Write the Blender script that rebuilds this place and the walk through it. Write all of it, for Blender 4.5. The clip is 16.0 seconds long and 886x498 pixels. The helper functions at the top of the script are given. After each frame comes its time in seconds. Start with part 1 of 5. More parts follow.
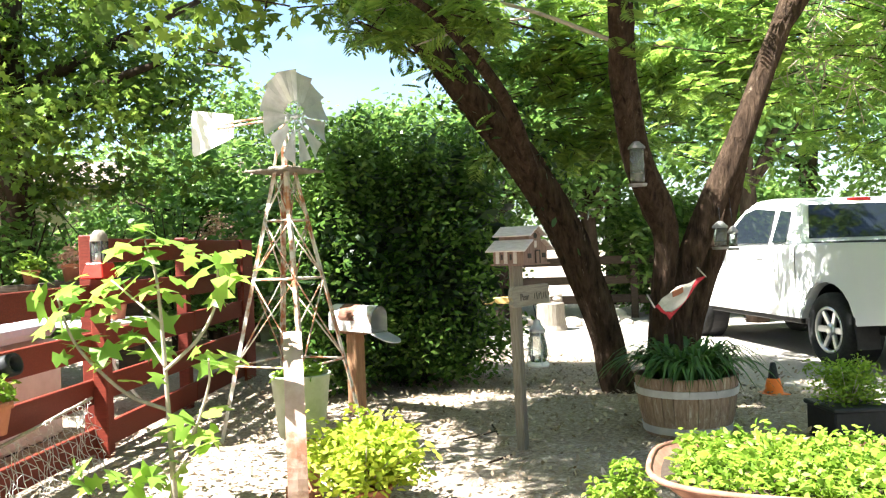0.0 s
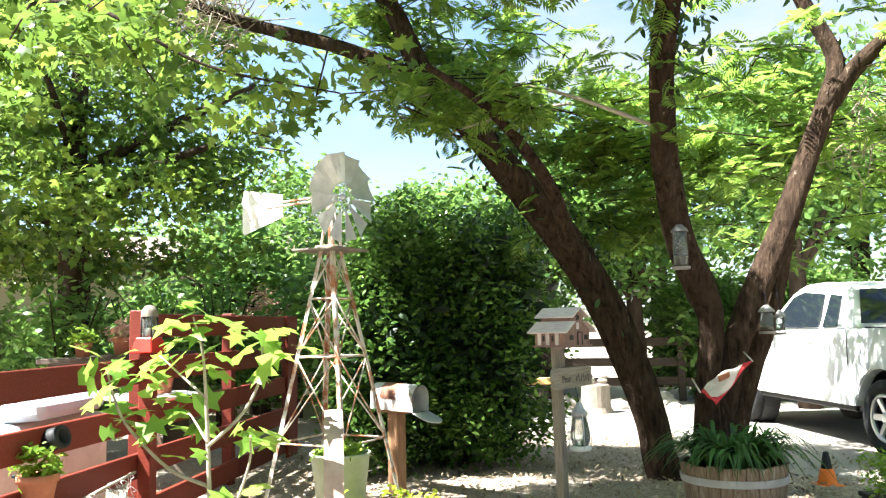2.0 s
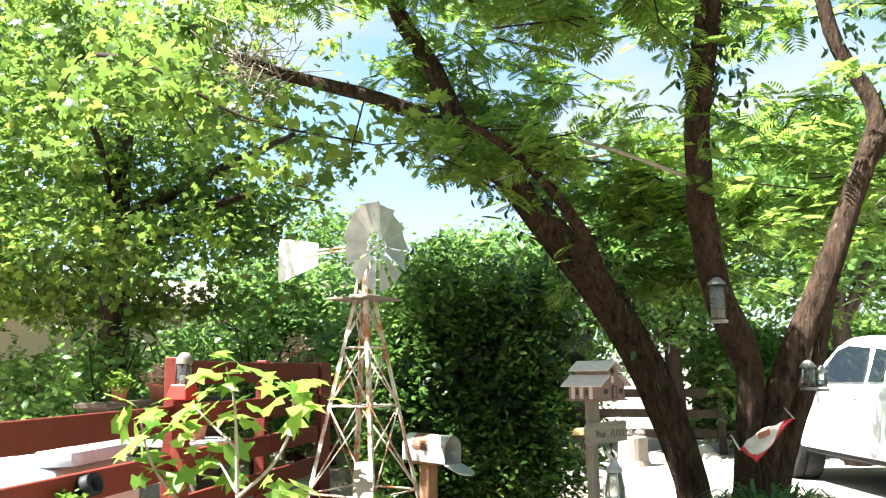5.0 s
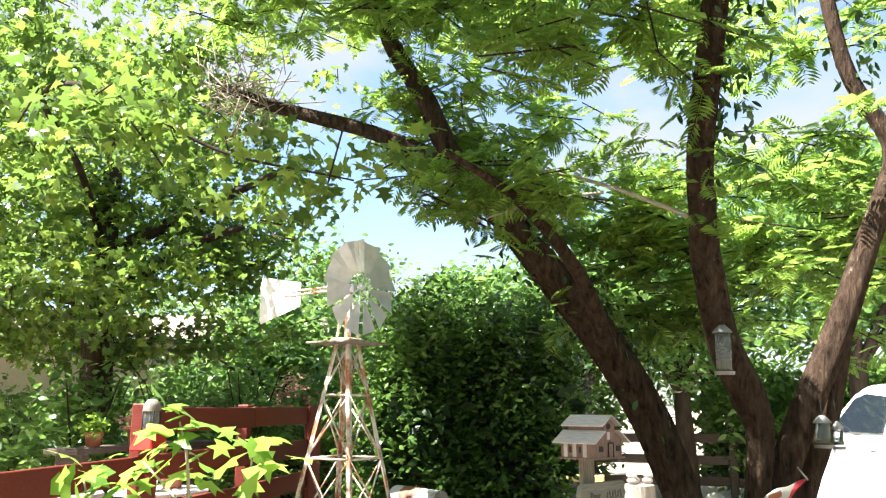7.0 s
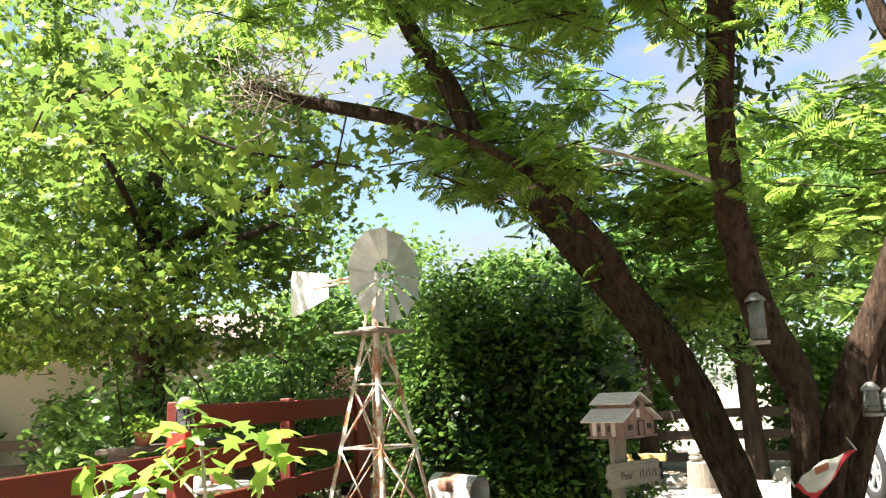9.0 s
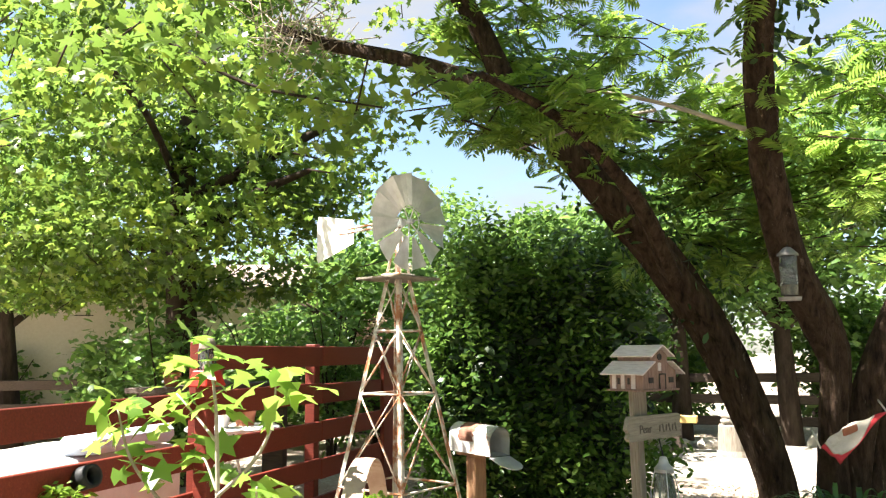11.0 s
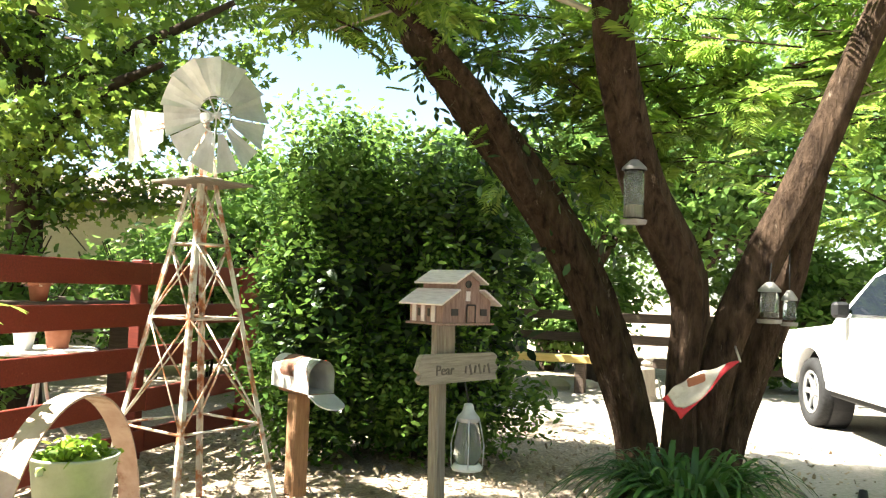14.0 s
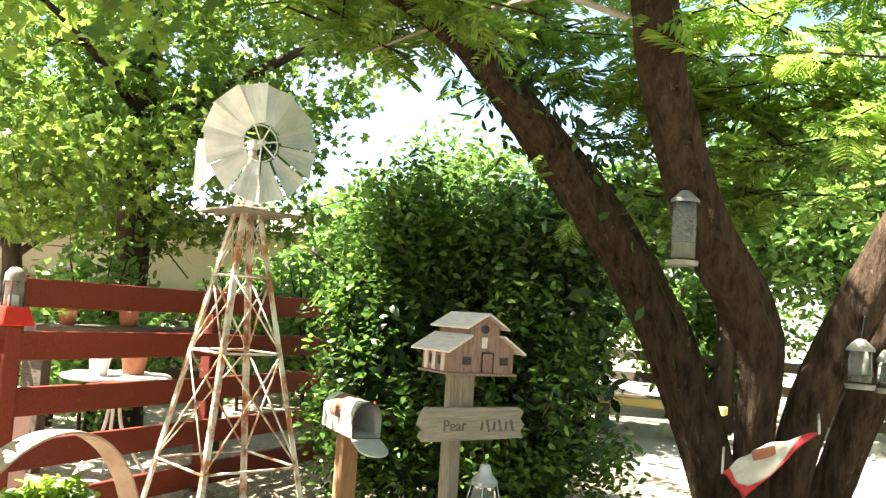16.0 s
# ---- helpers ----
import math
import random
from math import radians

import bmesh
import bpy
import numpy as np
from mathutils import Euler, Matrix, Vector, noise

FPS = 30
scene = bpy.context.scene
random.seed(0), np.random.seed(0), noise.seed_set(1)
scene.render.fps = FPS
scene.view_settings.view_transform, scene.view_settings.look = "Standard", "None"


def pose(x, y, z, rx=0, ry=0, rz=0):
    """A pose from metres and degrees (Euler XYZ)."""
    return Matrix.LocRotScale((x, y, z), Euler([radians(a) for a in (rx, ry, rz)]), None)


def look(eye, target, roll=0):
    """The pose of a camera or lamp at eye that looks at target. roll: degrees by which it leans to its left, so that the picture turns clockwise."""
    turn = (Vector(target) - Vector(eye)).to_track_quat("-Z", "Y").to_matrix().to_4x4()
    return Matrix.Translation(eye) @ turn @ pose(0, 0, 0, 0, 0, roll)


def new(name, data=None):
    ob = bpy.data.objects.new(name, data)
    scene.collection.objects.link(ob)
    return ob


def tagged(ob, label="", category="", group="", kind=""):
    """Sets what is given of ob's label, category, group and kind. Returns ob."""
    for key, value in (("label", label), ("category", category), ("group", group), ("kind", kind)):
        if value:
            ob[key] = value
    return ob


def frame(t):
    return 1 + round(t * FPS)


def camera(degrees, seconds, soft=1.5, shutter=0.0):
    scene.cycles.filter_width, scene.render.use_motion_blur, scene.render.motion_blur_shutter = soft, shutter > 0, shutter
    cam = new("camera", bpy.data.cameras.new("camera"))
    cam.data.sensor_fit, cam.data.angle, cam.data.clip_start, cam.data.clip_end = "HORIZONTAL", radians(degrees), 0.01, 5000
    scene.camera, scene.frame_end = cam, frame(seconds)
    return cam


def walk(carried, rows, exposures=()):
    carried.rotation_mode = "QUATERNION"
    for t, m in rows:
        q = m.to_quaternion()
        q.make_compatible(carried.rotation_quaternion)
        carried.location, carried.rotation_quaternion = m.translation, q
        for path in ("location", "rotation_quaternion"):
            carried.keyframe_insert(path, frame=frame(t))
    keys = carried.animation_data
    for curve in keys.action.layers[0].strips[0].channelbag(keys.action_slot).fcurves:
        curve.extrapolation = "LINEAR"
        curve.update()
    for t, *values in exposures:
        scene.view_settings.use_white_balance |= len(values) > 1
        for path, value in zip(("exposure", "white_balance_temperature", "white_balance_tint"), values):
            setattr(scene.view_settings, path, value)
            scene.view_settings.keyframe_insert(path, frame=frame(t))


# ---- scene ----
cam = camera(56.0, 16.0, soft=1.25)
PATH = [
    (0, (0.000, 0.000, 1.372), (-0.344, 1.970, 1.371), -2.10),
    (0.5, (0.033, -0.018, 1.372), (-0.365, 1.940, 1.467), -1.62),
    (1, (0.043, -0.028, 1.385), (-0.352, 1.929, 1.511), -2.12),
    (1.5, (0.044, -0.039, 1.379), (-0.369, 1.914, 1.506), -2.13),
    (2, (0.029, -0.049, 1.389), (-0.414, 1.892, 1.576), -1.24),
    (2.5, (0.033, -0.040, 1.401), (-0.464, 1.884, 1.625), -0.77),
    (3, (0.032, -0.038, 1.426), (-0.499, 1.871, 1.696), -1.18),
    (3.5, (0.042, -0.039, 1.429), (-0.490, 1.866, 1.722), -0.98),
    (4, (0.050, -0.053, 1.426), (-0.476, 1.854, 1.724), -1.27),
    (6.5, (0.061, 0.100, 1.487), (-0.461, 2.009, 1.777), 1.13),
    (7, (0.130, 0.353, 1.541), (-0.420, 2.239, 1.915), 0.23),
    (7.5, (0.287, 0.506, 1.558), (-0.435, 2.319, 1.993), -0.30),
    (8, (0.359, 0.589, 1.549), (-0.352, 2.429, 1.883), -2.12),
    (8.5, (0.354, 0.562, 1.537), (-0.338, 2.412, 1.855), -2.40),
    (9, (0.388, 0.539, 1.527), (-0.312, 2.380, 1.873), -2.40),
    (11.5, (0.460, 0.817, 1.446), (-0.350, 2.630, 1.688), -0.23),
    (12, (0.433, 1.021, 1.464), (-0.298, 2.863, 1.734), 0.85),
    (12.5, (0.552, 1.191, 1.464), (-0.281, 2.992, 1.712), 0.35),
    (13, (0.759, 1.381, 1.443), (-0.104, 3.175, 1.641), 2.21),
    (13.5, (0.797, 1.590, 1.361), (0.007, 3.424, 1.471), 0.68),
    (14, (0.950, 1.852, 1.409), (0.225, 3.713, 1.505), 1.93),
    (14.5, (1.038, 1.991, 1.462), (0.018, 3.712, 1.471), 1.02),
    (15, (1.207, 2.129, 1.445), (0.156, 3.829, 1.510), 1.98),
    (15.2, (1.269, 2.231, 1.449), (0.227, 3.935, 1.553), 2.00),
    (15.5, (1.311, 2.276, 1.451), (0.302, 3.998, 1.572), 1.54),
    (16, (1.313, 2.478, 1.487), (0.260, 4.171, 1.642), 3.89),
]
walk(cam, [(t, look(eye, target, roll)) for t, eye, target, roll in PATH], exposures=[(0.0, 2.8, 6100, 9), (4.0, 2.85, 5900, 9), (7.0, 2.75, 6100, 12), (9.0, 2.52, 6400, 12), (12.5, 2.72, 6500, 12), (14.0, 3.0, 6650, 8), (16.0, 3.25, 6700, 6)])

# ---- light ----
SUN_AZ, SUN_EL = radians(212), radians(57)      # where the sun stands: angle from +x towards +y, and height
world = bpy.data.worlds.new("sky")
scene.world = world
world.use_nodes = True
wn = world.node_tree
sky = wn.nodes.new("ShaderNodeTexSky")
sky.sky_type, sky.sun_disc = "NISHITA", False
sky.sun_elevation, sky.sun_rotation = SUN_EL, radians(90) - SUN_AZ
bg = next(n for n in wn.nodes if n.type == "BACKGROUND")
bg.inputs["Strength"].default_value = 0.05
# thin white summer cloud over the blue
w_co = wn.nodes.new("ShaderNodeTexCoord")
w_map = wn.nodes.new("ShaderNodeMapping")
w_map.inputs["Scale"].default_value = (1.0, 1.0, 2.2)
w_noise = wn.nodes.new("ShaderNodeTexNoise")
w_noise.inputs["Scale"].default_value, w_noise.inputs["Detail"].default_value = 2.6, 7.0
w_ramp = wn.nodes.new("ShaderNodeMapRange")
w_ramp.interpolation_type = "SMOOTHSTEP"
w_ramp.inputs["From Min"].default_value, w_ramp.inputs["From Max"].default_value = 0.45, 0.66
w_mix = wn.nodes.new("ShaderNodeMix")
w_mix.data_type = "RGBA"
w_mix.inputs[7].default_value = (2.7, 2.8, 2.9, 1)
wn.links.new(w_co.outputs["Generated"], w_map.inputs["Vector"])
wn.links.new(w_map.outputs[0], w_noise.inputs["Vector"])
wn.links.new(w_noise.outputs["Fac"], w_ramp.inputs["Value"])
wn.links.new(w_ramp.outputs[0], w_mix.inputs[0])
wn.links.new(sky.outputs[0], w_mix.inputs[6])
wn.links.new(w_mix.outputs[2], bg.inputs["Color"])
sun = new("sun", bpy.data.lights.new("sun", "SUN"))
sun.data.energy, sun.data.angle, sun.data.color = 5.0, radians(0.53), (1.0, 0.95, 0.86)
sun_from = Vector((math.cos(SUN_EL) * math.cos(SUN_AZ), math.cos(SUN_EL) * math.sin(SUN_AZ), math.sin(SUN_EL)))
sun.matrix_world = look(sun_from * 40, (0, 0, 0))


# ---- materials ----
def nodes_of(name):
    m = bpy.data.materials.new(name)
    m.use_nodes = True
    nt = m.node_tree
    return m, nt, nt.nodes["Principled BSDF"], nt.nodes["Material Output"]


def ramp(nt, src, stops):
    r = nt.nodes.new("ShaderNodeValToRGB")
    while len(r.color_ramp.elements) < len(stops):
        r.color_ramp.elements.new(0.5)
    for el, (p, c) in zip(r.color_ramp.elements, stops):
        el.position, el.color = p, (*c, 1)
    nt.links.new(src, r.inputs["Fac"])
    return r.outputs["Color"]


def noise_of(nt, scale, detail=4.0, stretch=(1, 1, 1), rough=0.6, space="Object"):
    co = nt.nodes.new("ShaderNodeTexCoord")
    mp = nt.nodes.new("ShaderNodeMapping")
    mp.inputs["Scale"].default_value = stretch
    tx = nt.nodes.new("ShaderNodeTexNoise")
    tx.inputs["Scale"].default_value, tx.inputs["Detail"].default_value = scale, detail
    tx.inputs["Roughness"].default_value = rough
    nt.links.new(co.outputs[space], mp.inputs["Vector"])
    nt.links.new(mp.outputs[0], tx.inputs["Vector"])
    return tx.outputs["Fac"]


def mix(nt, fac, a, b, mode="MIX"):
    n = nt.nodes.new("ShaderNodeMix")
    n.data_type, n.blend_type = "RGBA", mode
    for sock, val in ((n.inputs[0], fac), (n.inputs[6], a), (n.inputs[7], b)):
        if isinstance(val, (int, float)):
            sock.default_value = val
        elif isinstance(val, tuple):
            sock.default_value = (*val, 1)
        else:
            nt.links.new(val, sock)
    return n.outputs[2]


def bump(nt, bsdf, height, strength, dist=0.02):
    b = nt.nodes.new("ShaderNodeBump")
    b.inputs["Strength"].default_value, b.inputs["Distance"].default_value = strength, dist
    nt.links.new(height, b.inputs["Height"])
    nt.links.new(b.outputs[0], bsdf.inputs["Normal"])


def surface(name, c1, c2, scale=8, stretch=(1, 1, 1), rough=0.7, metal=0.0, wear=None, wear_at=0.62, wear_scale=3,
            bump_s=0.3, bump_d=0.01, spec=0.3, space="Object"):
    """Two tones of grain, an optional layer of wear with edges of its own, and fine relief."""
    m, nt, b, _ = nodes_of(name)
    g = noise_of(nt, scale, 6, stretch, 0.65, space)
    col = ramp(nt, g, [(0.3, c1), (0.7, c2)])
    if wear:
        w = noise_of(nt, wear_scale, 8, stretch, 0.7, space)
        f = ramp(nt, w, [(wear_at - 0.05, (0, 0, 0)), (wear_at + 0.06, (1, 1, 1))])
        col = mix(nt, f, col, wear)
    inf = nt.nodes.new("ShaderNodeObjectInfo")
    hv = nt.nodes.new("ShaderNodeHueSaturation")
    mr = nt.nodes.new("ShaderNodeMapRange")
    mr.inputs["To Min"].default_value, mr.inputs["To Max"].default_value = 0.82, 1.15
    nt.links.new(inf.outputs["Random"], mr.inputs["Value"])
    nt.links.new(mr.outputs[0], hv.inputs["Value"])
    nt.links.new(col, hv.inputs["Color"])
    nt.links.new(hv.outputs[0], b.inputs["Base Color"])
    b.inputs["Roughness"].default_value, b.inputs["Metallic"].default_value = rough, metal
    b.inputs["Specular IOR Level"].default_value = spec
    bump(nt, b, g, bump_s, bump_d)
    return m


def leafy(name, dark, mid, light, through_share=0.45, rough=0.45, scale=0.9, glow=0.2):
    """Leaves: colour by leaf and by larger patches, light let through the blade, a waxy gloss."""
    m, nt, b, out = nodes_of(name)
    geo = nt.nodes.new("ShaderNodeNewGeometry")
    patch = noise_of(nt, scale, 3)
    add = nt.nodes.new("ShaderNodeMath")
    add.operation = "MULTIPLY_ADD"
    add.inputs[1].default_value, add.inputs[2].default_value = 0.6, -0.05
    nt.links.new(geo.outputs["Random Per Island"], add.inputs[0])
    sm = nt.nodes.new("ShaderNodeMath")
    sm.operation = "MULTIPLY_ADD"
    sm.inputs[1].default_value = 0.5
    nt.links.new(patch, sm.inputs[0])
    nt.links.new(add.outputs[0], sm.inputs[2])
    col = ramp(nt, sm.outputs[0], [(0.15, dark), (0.5, mid), (0.85, light)])
    nt.links.new(col, b.inputs["Base Color"])
    b.inputs["Roughness"].default_value, b.inputs["Specular IOR Level"].default_value = rough, 0.28
    tr = nt.nodes.new("ShaderNodeBsdfTranslucent")
    warm = mix(nt, glow, col, (0.36, 0.58, 0.10), "MIX")
    nt.links.new(warm, tr.inputs["Color"])
    ms = nt.nodes.new("ShaderNodeMixShader")
    ms.inputs[0].default_value = through_share
    nt.links.new(b.outputs[0], ms.inputs[1])
    nt.links.new(tr.outputs[0], ms.inputs[2])
    nt.links.new(ms.outputs[0], out.inputs["Surface"])
    return m


M_RED = surface("red_stained_board", (0.12, 0.017, 0.009), (0.20, 0.031, 0.015), 6, (1, 14, 14), 0.62, wear=(0.30, 0.10, 0.06), wear_at=0.68, bump_d=0.004)
M_GREYWOOD = surface("weathered_wood", (0.14, 0.115, 0.09), (0.27, 0.235, 0.19), 9, (10, 10, 0.7), 0.85, wear=(0.10, 0.08, 0.06), wear_at=0.66, wear_scale=4, bump_s=0.6)
M_SIGNWOOD = surface("weathered_sign_board", (0.15, 0.13, 0.10), (0.28, 0.245, 0.195), 9, (10, 0.7, 10), 0.85, wear=(0.12, 0.1, 0.08), wear_at=0.68, wear_scale=4, bump_s=0.6)
M_PINKWOOD = surface("faded_pink_grey_wood", (0.13, 0.076, 0.062), (0.27, 0.175, 0.145), 12, (8, 8, 1), 0.85, wear=(0.16, 0.11, 0.09), wear_at=0.64, wear_scale=9, bump_s=0.5)
M_SHINGLE = surface("faded_tin_roof", (0.44, 0.36, 0.34), (0.62, 0.54, 0.52), 14, (1, 6, 1), 0.7, wear=(0.33, 0.24, 0.2), wear_at=0.66, wear_scale=10)
M_POST = surface("brown_timber", (0.24, 0.12, 0.06), (0.38, 0.22, 0.12), 8, (9, 9, 0.8), 0.8, wear=(0.14, 0.08, 0.05), wear_at=0.66, bump_s=0.5)
M_DARKRAIL = surface("dark_fence_timber", (0.05, 0.035, 0.028), (0.11, 0.08, 0.06), 7, (1, 12, 12), 0.85, bump_s=0.5)
M_BARK = surface("brown_bark", (0.010, 0.006, 0.004), (0.085, 0.055, 0.036), 22, (1, 1, 0.28), 0.9, wear=(0.27, 0.21, 0.155), wear_at=0.67, wear_scale=17, bump_s=1.0, bump_d=0.06, spec=0.1)
M_BARKGREY = surface("grey_bark", (0.018, 0.012, 0.008), (0.065, 0.047, 0.034), 9, (1, 1, 0.3), 0.9, bump_s=1.0, bump_d=0.03, spec=0.1)
M_TWIG = surface("pale_twig_bark", (0.26, 0.22, 0.17), (0.40, 0.35, 0.28), 20, (1, 1, 1), 0.8)
M_TIN = surface("brushed_galvanised_metal", (0.56, 0.57, 0.58), (0.72, 0.73, 0.74), 10, (1, 1, 1), 0.42, 0.55, wear=(0.5, 0.47, 0.43), wear_at=0.72, bump_s=0.05)
M_PAINTSTEEL = surface("rusting_white_painted_steel", (0.52, 0.47, 0.40), (0.66, 0.62, 0.55), 12, (1, 1, 1), 0.6, 0.1, wear=(0.36, 0.15, 0.07), wear_at=0.50, wear_scale=7, bump_s=0.2)
M_RUST = surface("rusty_iron", (0.16, 0.07, 0.045), (0.36, 0.19, 0.13), 9, (1, 1, 1), 0.8, 0.2, wear=(0.42, 0.28, 0.22), wear_at=0.6, wear_scale=5, bump_s=0.5)
M_RIM = surface("flaking_painted_iron", (0.36, 0.23, 0.18), (0.50, 0.37, 0.30), 9, (1, 1, 1), 0.75, 0.05, wear=(0.26, 0.13, 0.08), wear_at=0.58, wear_scale=4, bump_s=0.5)
M_MAILBOX = surface("white_painted_mailbox_tin", (0.62, 0.60, 0.57), (0.78, 0.77, 0.75), 10, (1, 1, 1), 0.45, 0.1, wear=(0.34, 0.14, 0.07), wear_at=0.60, wear_scale=4, bump_s=0.15)
M_BUCKET = surface("sage_green_painted_tin", (0.36, 0.39, 0.29), (0.50, 0.53, 0.43), 9, (1, 1, 1), 0.5, 0.2, wear=(0.5, 0.5, 0.45), wear_at=0.68)
M_CARPAINT = surface("white_car_paint", (0.78, 0.78, 0.78), (0.82, 0.82, 0.82), 3, (1, 1, 1), 0.22, 0.0, bump_s=0.0, spec=0.5)
M_TYRE = surface("black_tyre_rubber", (0.012, 0.012, 0.013), (0.03, 0.03, 0.03), 30, (1, 1, 1), 0.85)
M_BLACK = surface("black_plastic", (0.010, 0.010, 0.011), (0.022, 0.022, 0.023), 20, (1, 1, 1), 0.6)
M_ALLOY = surface("silver_alloy", (0.52, 0.53, 0.54), (0.62, 0.63, 0.64), 10, (1, 1, 1), 0.3, 0.8, bump_s=0.02)
M_REDLENS = surface("red_lamp_lens", (0.35, 0.012, 0.012), (0.45, 0.02, 0.02), 10, (1, 1, 1), 0.25)
M_REDPAINT = surface("red_enamel", (0.42, 0.02, 0.012), (0.55, 0.035, 0.02), 10, (1, 1, 1), 0.35)
M_ORANGE = surface("orange_plastic", (0.75, 0.16, 0.015), (0.85, 0.22, 0.03), 10, (1, 1, 1), 0.5)
M_WHITE = surface("dusty_white_paint", (0.66, 0.65, 0.62), (0.78, 0.77, 0.74), 8, (1, 1, 1), 0.55, wear=(0.5, 0.46, 0.4), wear_at=0.68)
M_TERRA = surface("terracotta", (0.36, 0.13, 0.07), (0.48, 0.20, 0.12), 10, (1, 1, 1), 0.85)
M_BLUECLOTH = surface("pale_blue_cloth", (0.50, 0.60, 0.76), (0.68, 0.75, 0.85), 6, (1, 1, 1), 0.8)
M_YELLOW = surface("yellow_plastic", (0.72, 0.42, 0.03), (0.8, 0.5, 0.06), 8, (1, 1, 1), 0.5)
M_YELLOWWOOD = surface("yellow_pine_board", (0.55, 0.36, 0.11), (0.68, 0.47, 0.18), 6, (1, 12, 12), 0.75)
M_STAVE = surface("oak_stave", (0.16, 0.10, 0.065), (0.34, 0.25, 0.18), 8, (9, 9, 0.8), 0.85, wear=(0.42, 0.36, 0.29), wear_at=0.6, wear_scale=5, bump_s=0.5)
M_HOOP = surface("galvanised_band", (0.40, 0.40, 0.41), (0.55, 0.55, 0.56), 12, (1, 1, 1), 0.5, 0.5, wear=(0.3, 0.2, 0.15), wear_at=0.66)
M_DULL = surface("dull_grey_metal", (0.16, 0.15, 0.14), (0.27, 0.26, 0.25), 12, (1, 1, 1), 0.55, 0.3, wear=(0.16, 0.11, 0.08), wear_at=0.64)
M_CREAM = surface("cream_stucco", (0.60, 0.53, 0.38), (0.68, 0.61, 0.46), 18, (1, 1, 1), 0.9, wear=(0.52, 0.45, 0.33), wear_at=0.66, bump_s=0.4)
M_ROOF = surface("brown_roof", (0.14, 0.10, 0.08), (0.22, 0.17, 0.14), 8, (1, 1, 1), 0.9)
M_SOIL = surface("potting_soil", (0.03, 0.02, 0.014), (0.07, 0.05, 0.035), 40, (1, 1, 1), 0.95)
M_CLOTHRED = surface("red_cotton_trim", (0.45, 0.03, 0.04), (0.55, 0.05, 0.06), 25, (1, 1, 1), 0.85)
M_CLOTHCREAM = surface("cream_canvas", (0.55, 0.48, 0.40), (0.68, 0.60, 0.52), 25, (1, 1, 1), 0.9, wear=(0.42, 0.33, 0.27), wear_at=0.64)
M_INK = surface("dark_painted_letters", (0.025, 0.022, 0.02), (0.05, 0.045, 0.04), 20, (1, 1, 1), 0.8)
M_FADEDINK = surface("faded_painted_letters", (0.075, 0.062, 0.05), (0.13, 0.11, 0.09), 20, (1, 1, 1), 0.85)
M_STONE = surface("pale_fieldstone", (0.34, 0.30, 0.25), (0.52, 0.47, 0.40), 6, (1, 1, 1), 0.9, bump_s=0.7)
M_LITTER = leafy("dry_leaf_litter", (0.16, 0.11, 0.07), (0.36, 0.27, 0.19), (0.58, 0.49, 0.38), 0.1, 0.8, 2.0)
M_GLASS, _nt, _b, _o = nodes_of("tinted_window_glass")
_b.inputs["Base Color"].default_value, _b.inputs["Roughness"].default_value = (0.012, 0.016, 0.022, 1), 0.04
M_JAR, _nt, _b, _o = nodes_of("clear_plastic_tube")
_b.inputs["Base Color"].default_value, _b.inputs["Roughness"].default_value = (0.5, 0.54, 0.52, 1), 0.15
_b.inputs["Transmission Weight"].default_value, _b.inputs["IOR"].default_value = 0.85, 1.15

L_MAPLE = leafy("broad_tree_leaf", (0.022, 0.045, 0.011), (0.088, 0.145, 0.024), (0.25, 0.325, 0.048), 0.48, 0.3, 0.9, 0.3)
L_MIMOSA = leafy("feathery_leaf", (0.05, 0.105, 0.022), (0.165, 0.25, 0.04), (0.345, 0.43, 0.078), 0.64, 0.42, 0.9, 0.38)
L_BUSH = leafy("glossy_shrub_leaf", (0.018, 0.045, 0.010), (0.055, 0.12, 0.022), (0.15, 0.25, 0.05), 0.40, 0.26, 2.0, 0.25)
# near-black tone puts the shrub's deep inner shade into the leaf colour
L_BUSHINNER = leafy("shade_toned_shrub_leaf", (0.008, 0.018, 0.007), (0.02, 0.045, 0.012), (0.04, 0.08, 0.02), 0.15, 0.5, 2.0, 0.0)
L_FAR = leafy("woodland_leaf", (0.03, 0.075, 0.02), (0.10, 0.19, 0.045), (0.24, 0.36, 0.09), 0.5, 0.4, 0.4, 0.25)
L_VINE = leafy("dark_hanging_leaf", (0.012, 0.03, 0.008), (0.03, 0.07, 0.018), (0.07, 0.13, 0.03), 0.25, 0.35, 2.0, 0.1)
L_FIG = leafy("fig_leaf", (0.13, 0.25, 0.04), (0.22, 0.36, 0.05), (0.34, 0.46, 0.09), 0.5, 0.33)
L_GOLD = leafy("golden_green_leaf", (0.26, 0.36, 0.03), (0.42, 0.50, 0.045), (0.58, 0.62, 0.08), 0.4, 0.5, 4)
L_LIME = leafy("lime_green_leaf", (0.10, 0.18, 0.018), (0.20, 0.31, 0.03), (0.32, 0.43, 0.05), 0.4, 0.5, 4)
L_STRAP = leafy("dark_strap_leaf", (0.02, 0.055, 0.016), (0.04, 0.10, 0.025), (0.08, 0.16, 0.04), 0.3, 0.3, 3)
L_DRY = leafy("dead_twig", (0.20, 0.15, 0.11), (0.32, 0.26, 0.20), (0.45, 0.38, 0.30), 0.1, 0.8)
L_PINK = leafy("pink_blossom", (0.42, 0.20, 0.18), (0.6, 0.36, 0.30), (0.75, 0.55, 0.45), 0.3, 0.6)


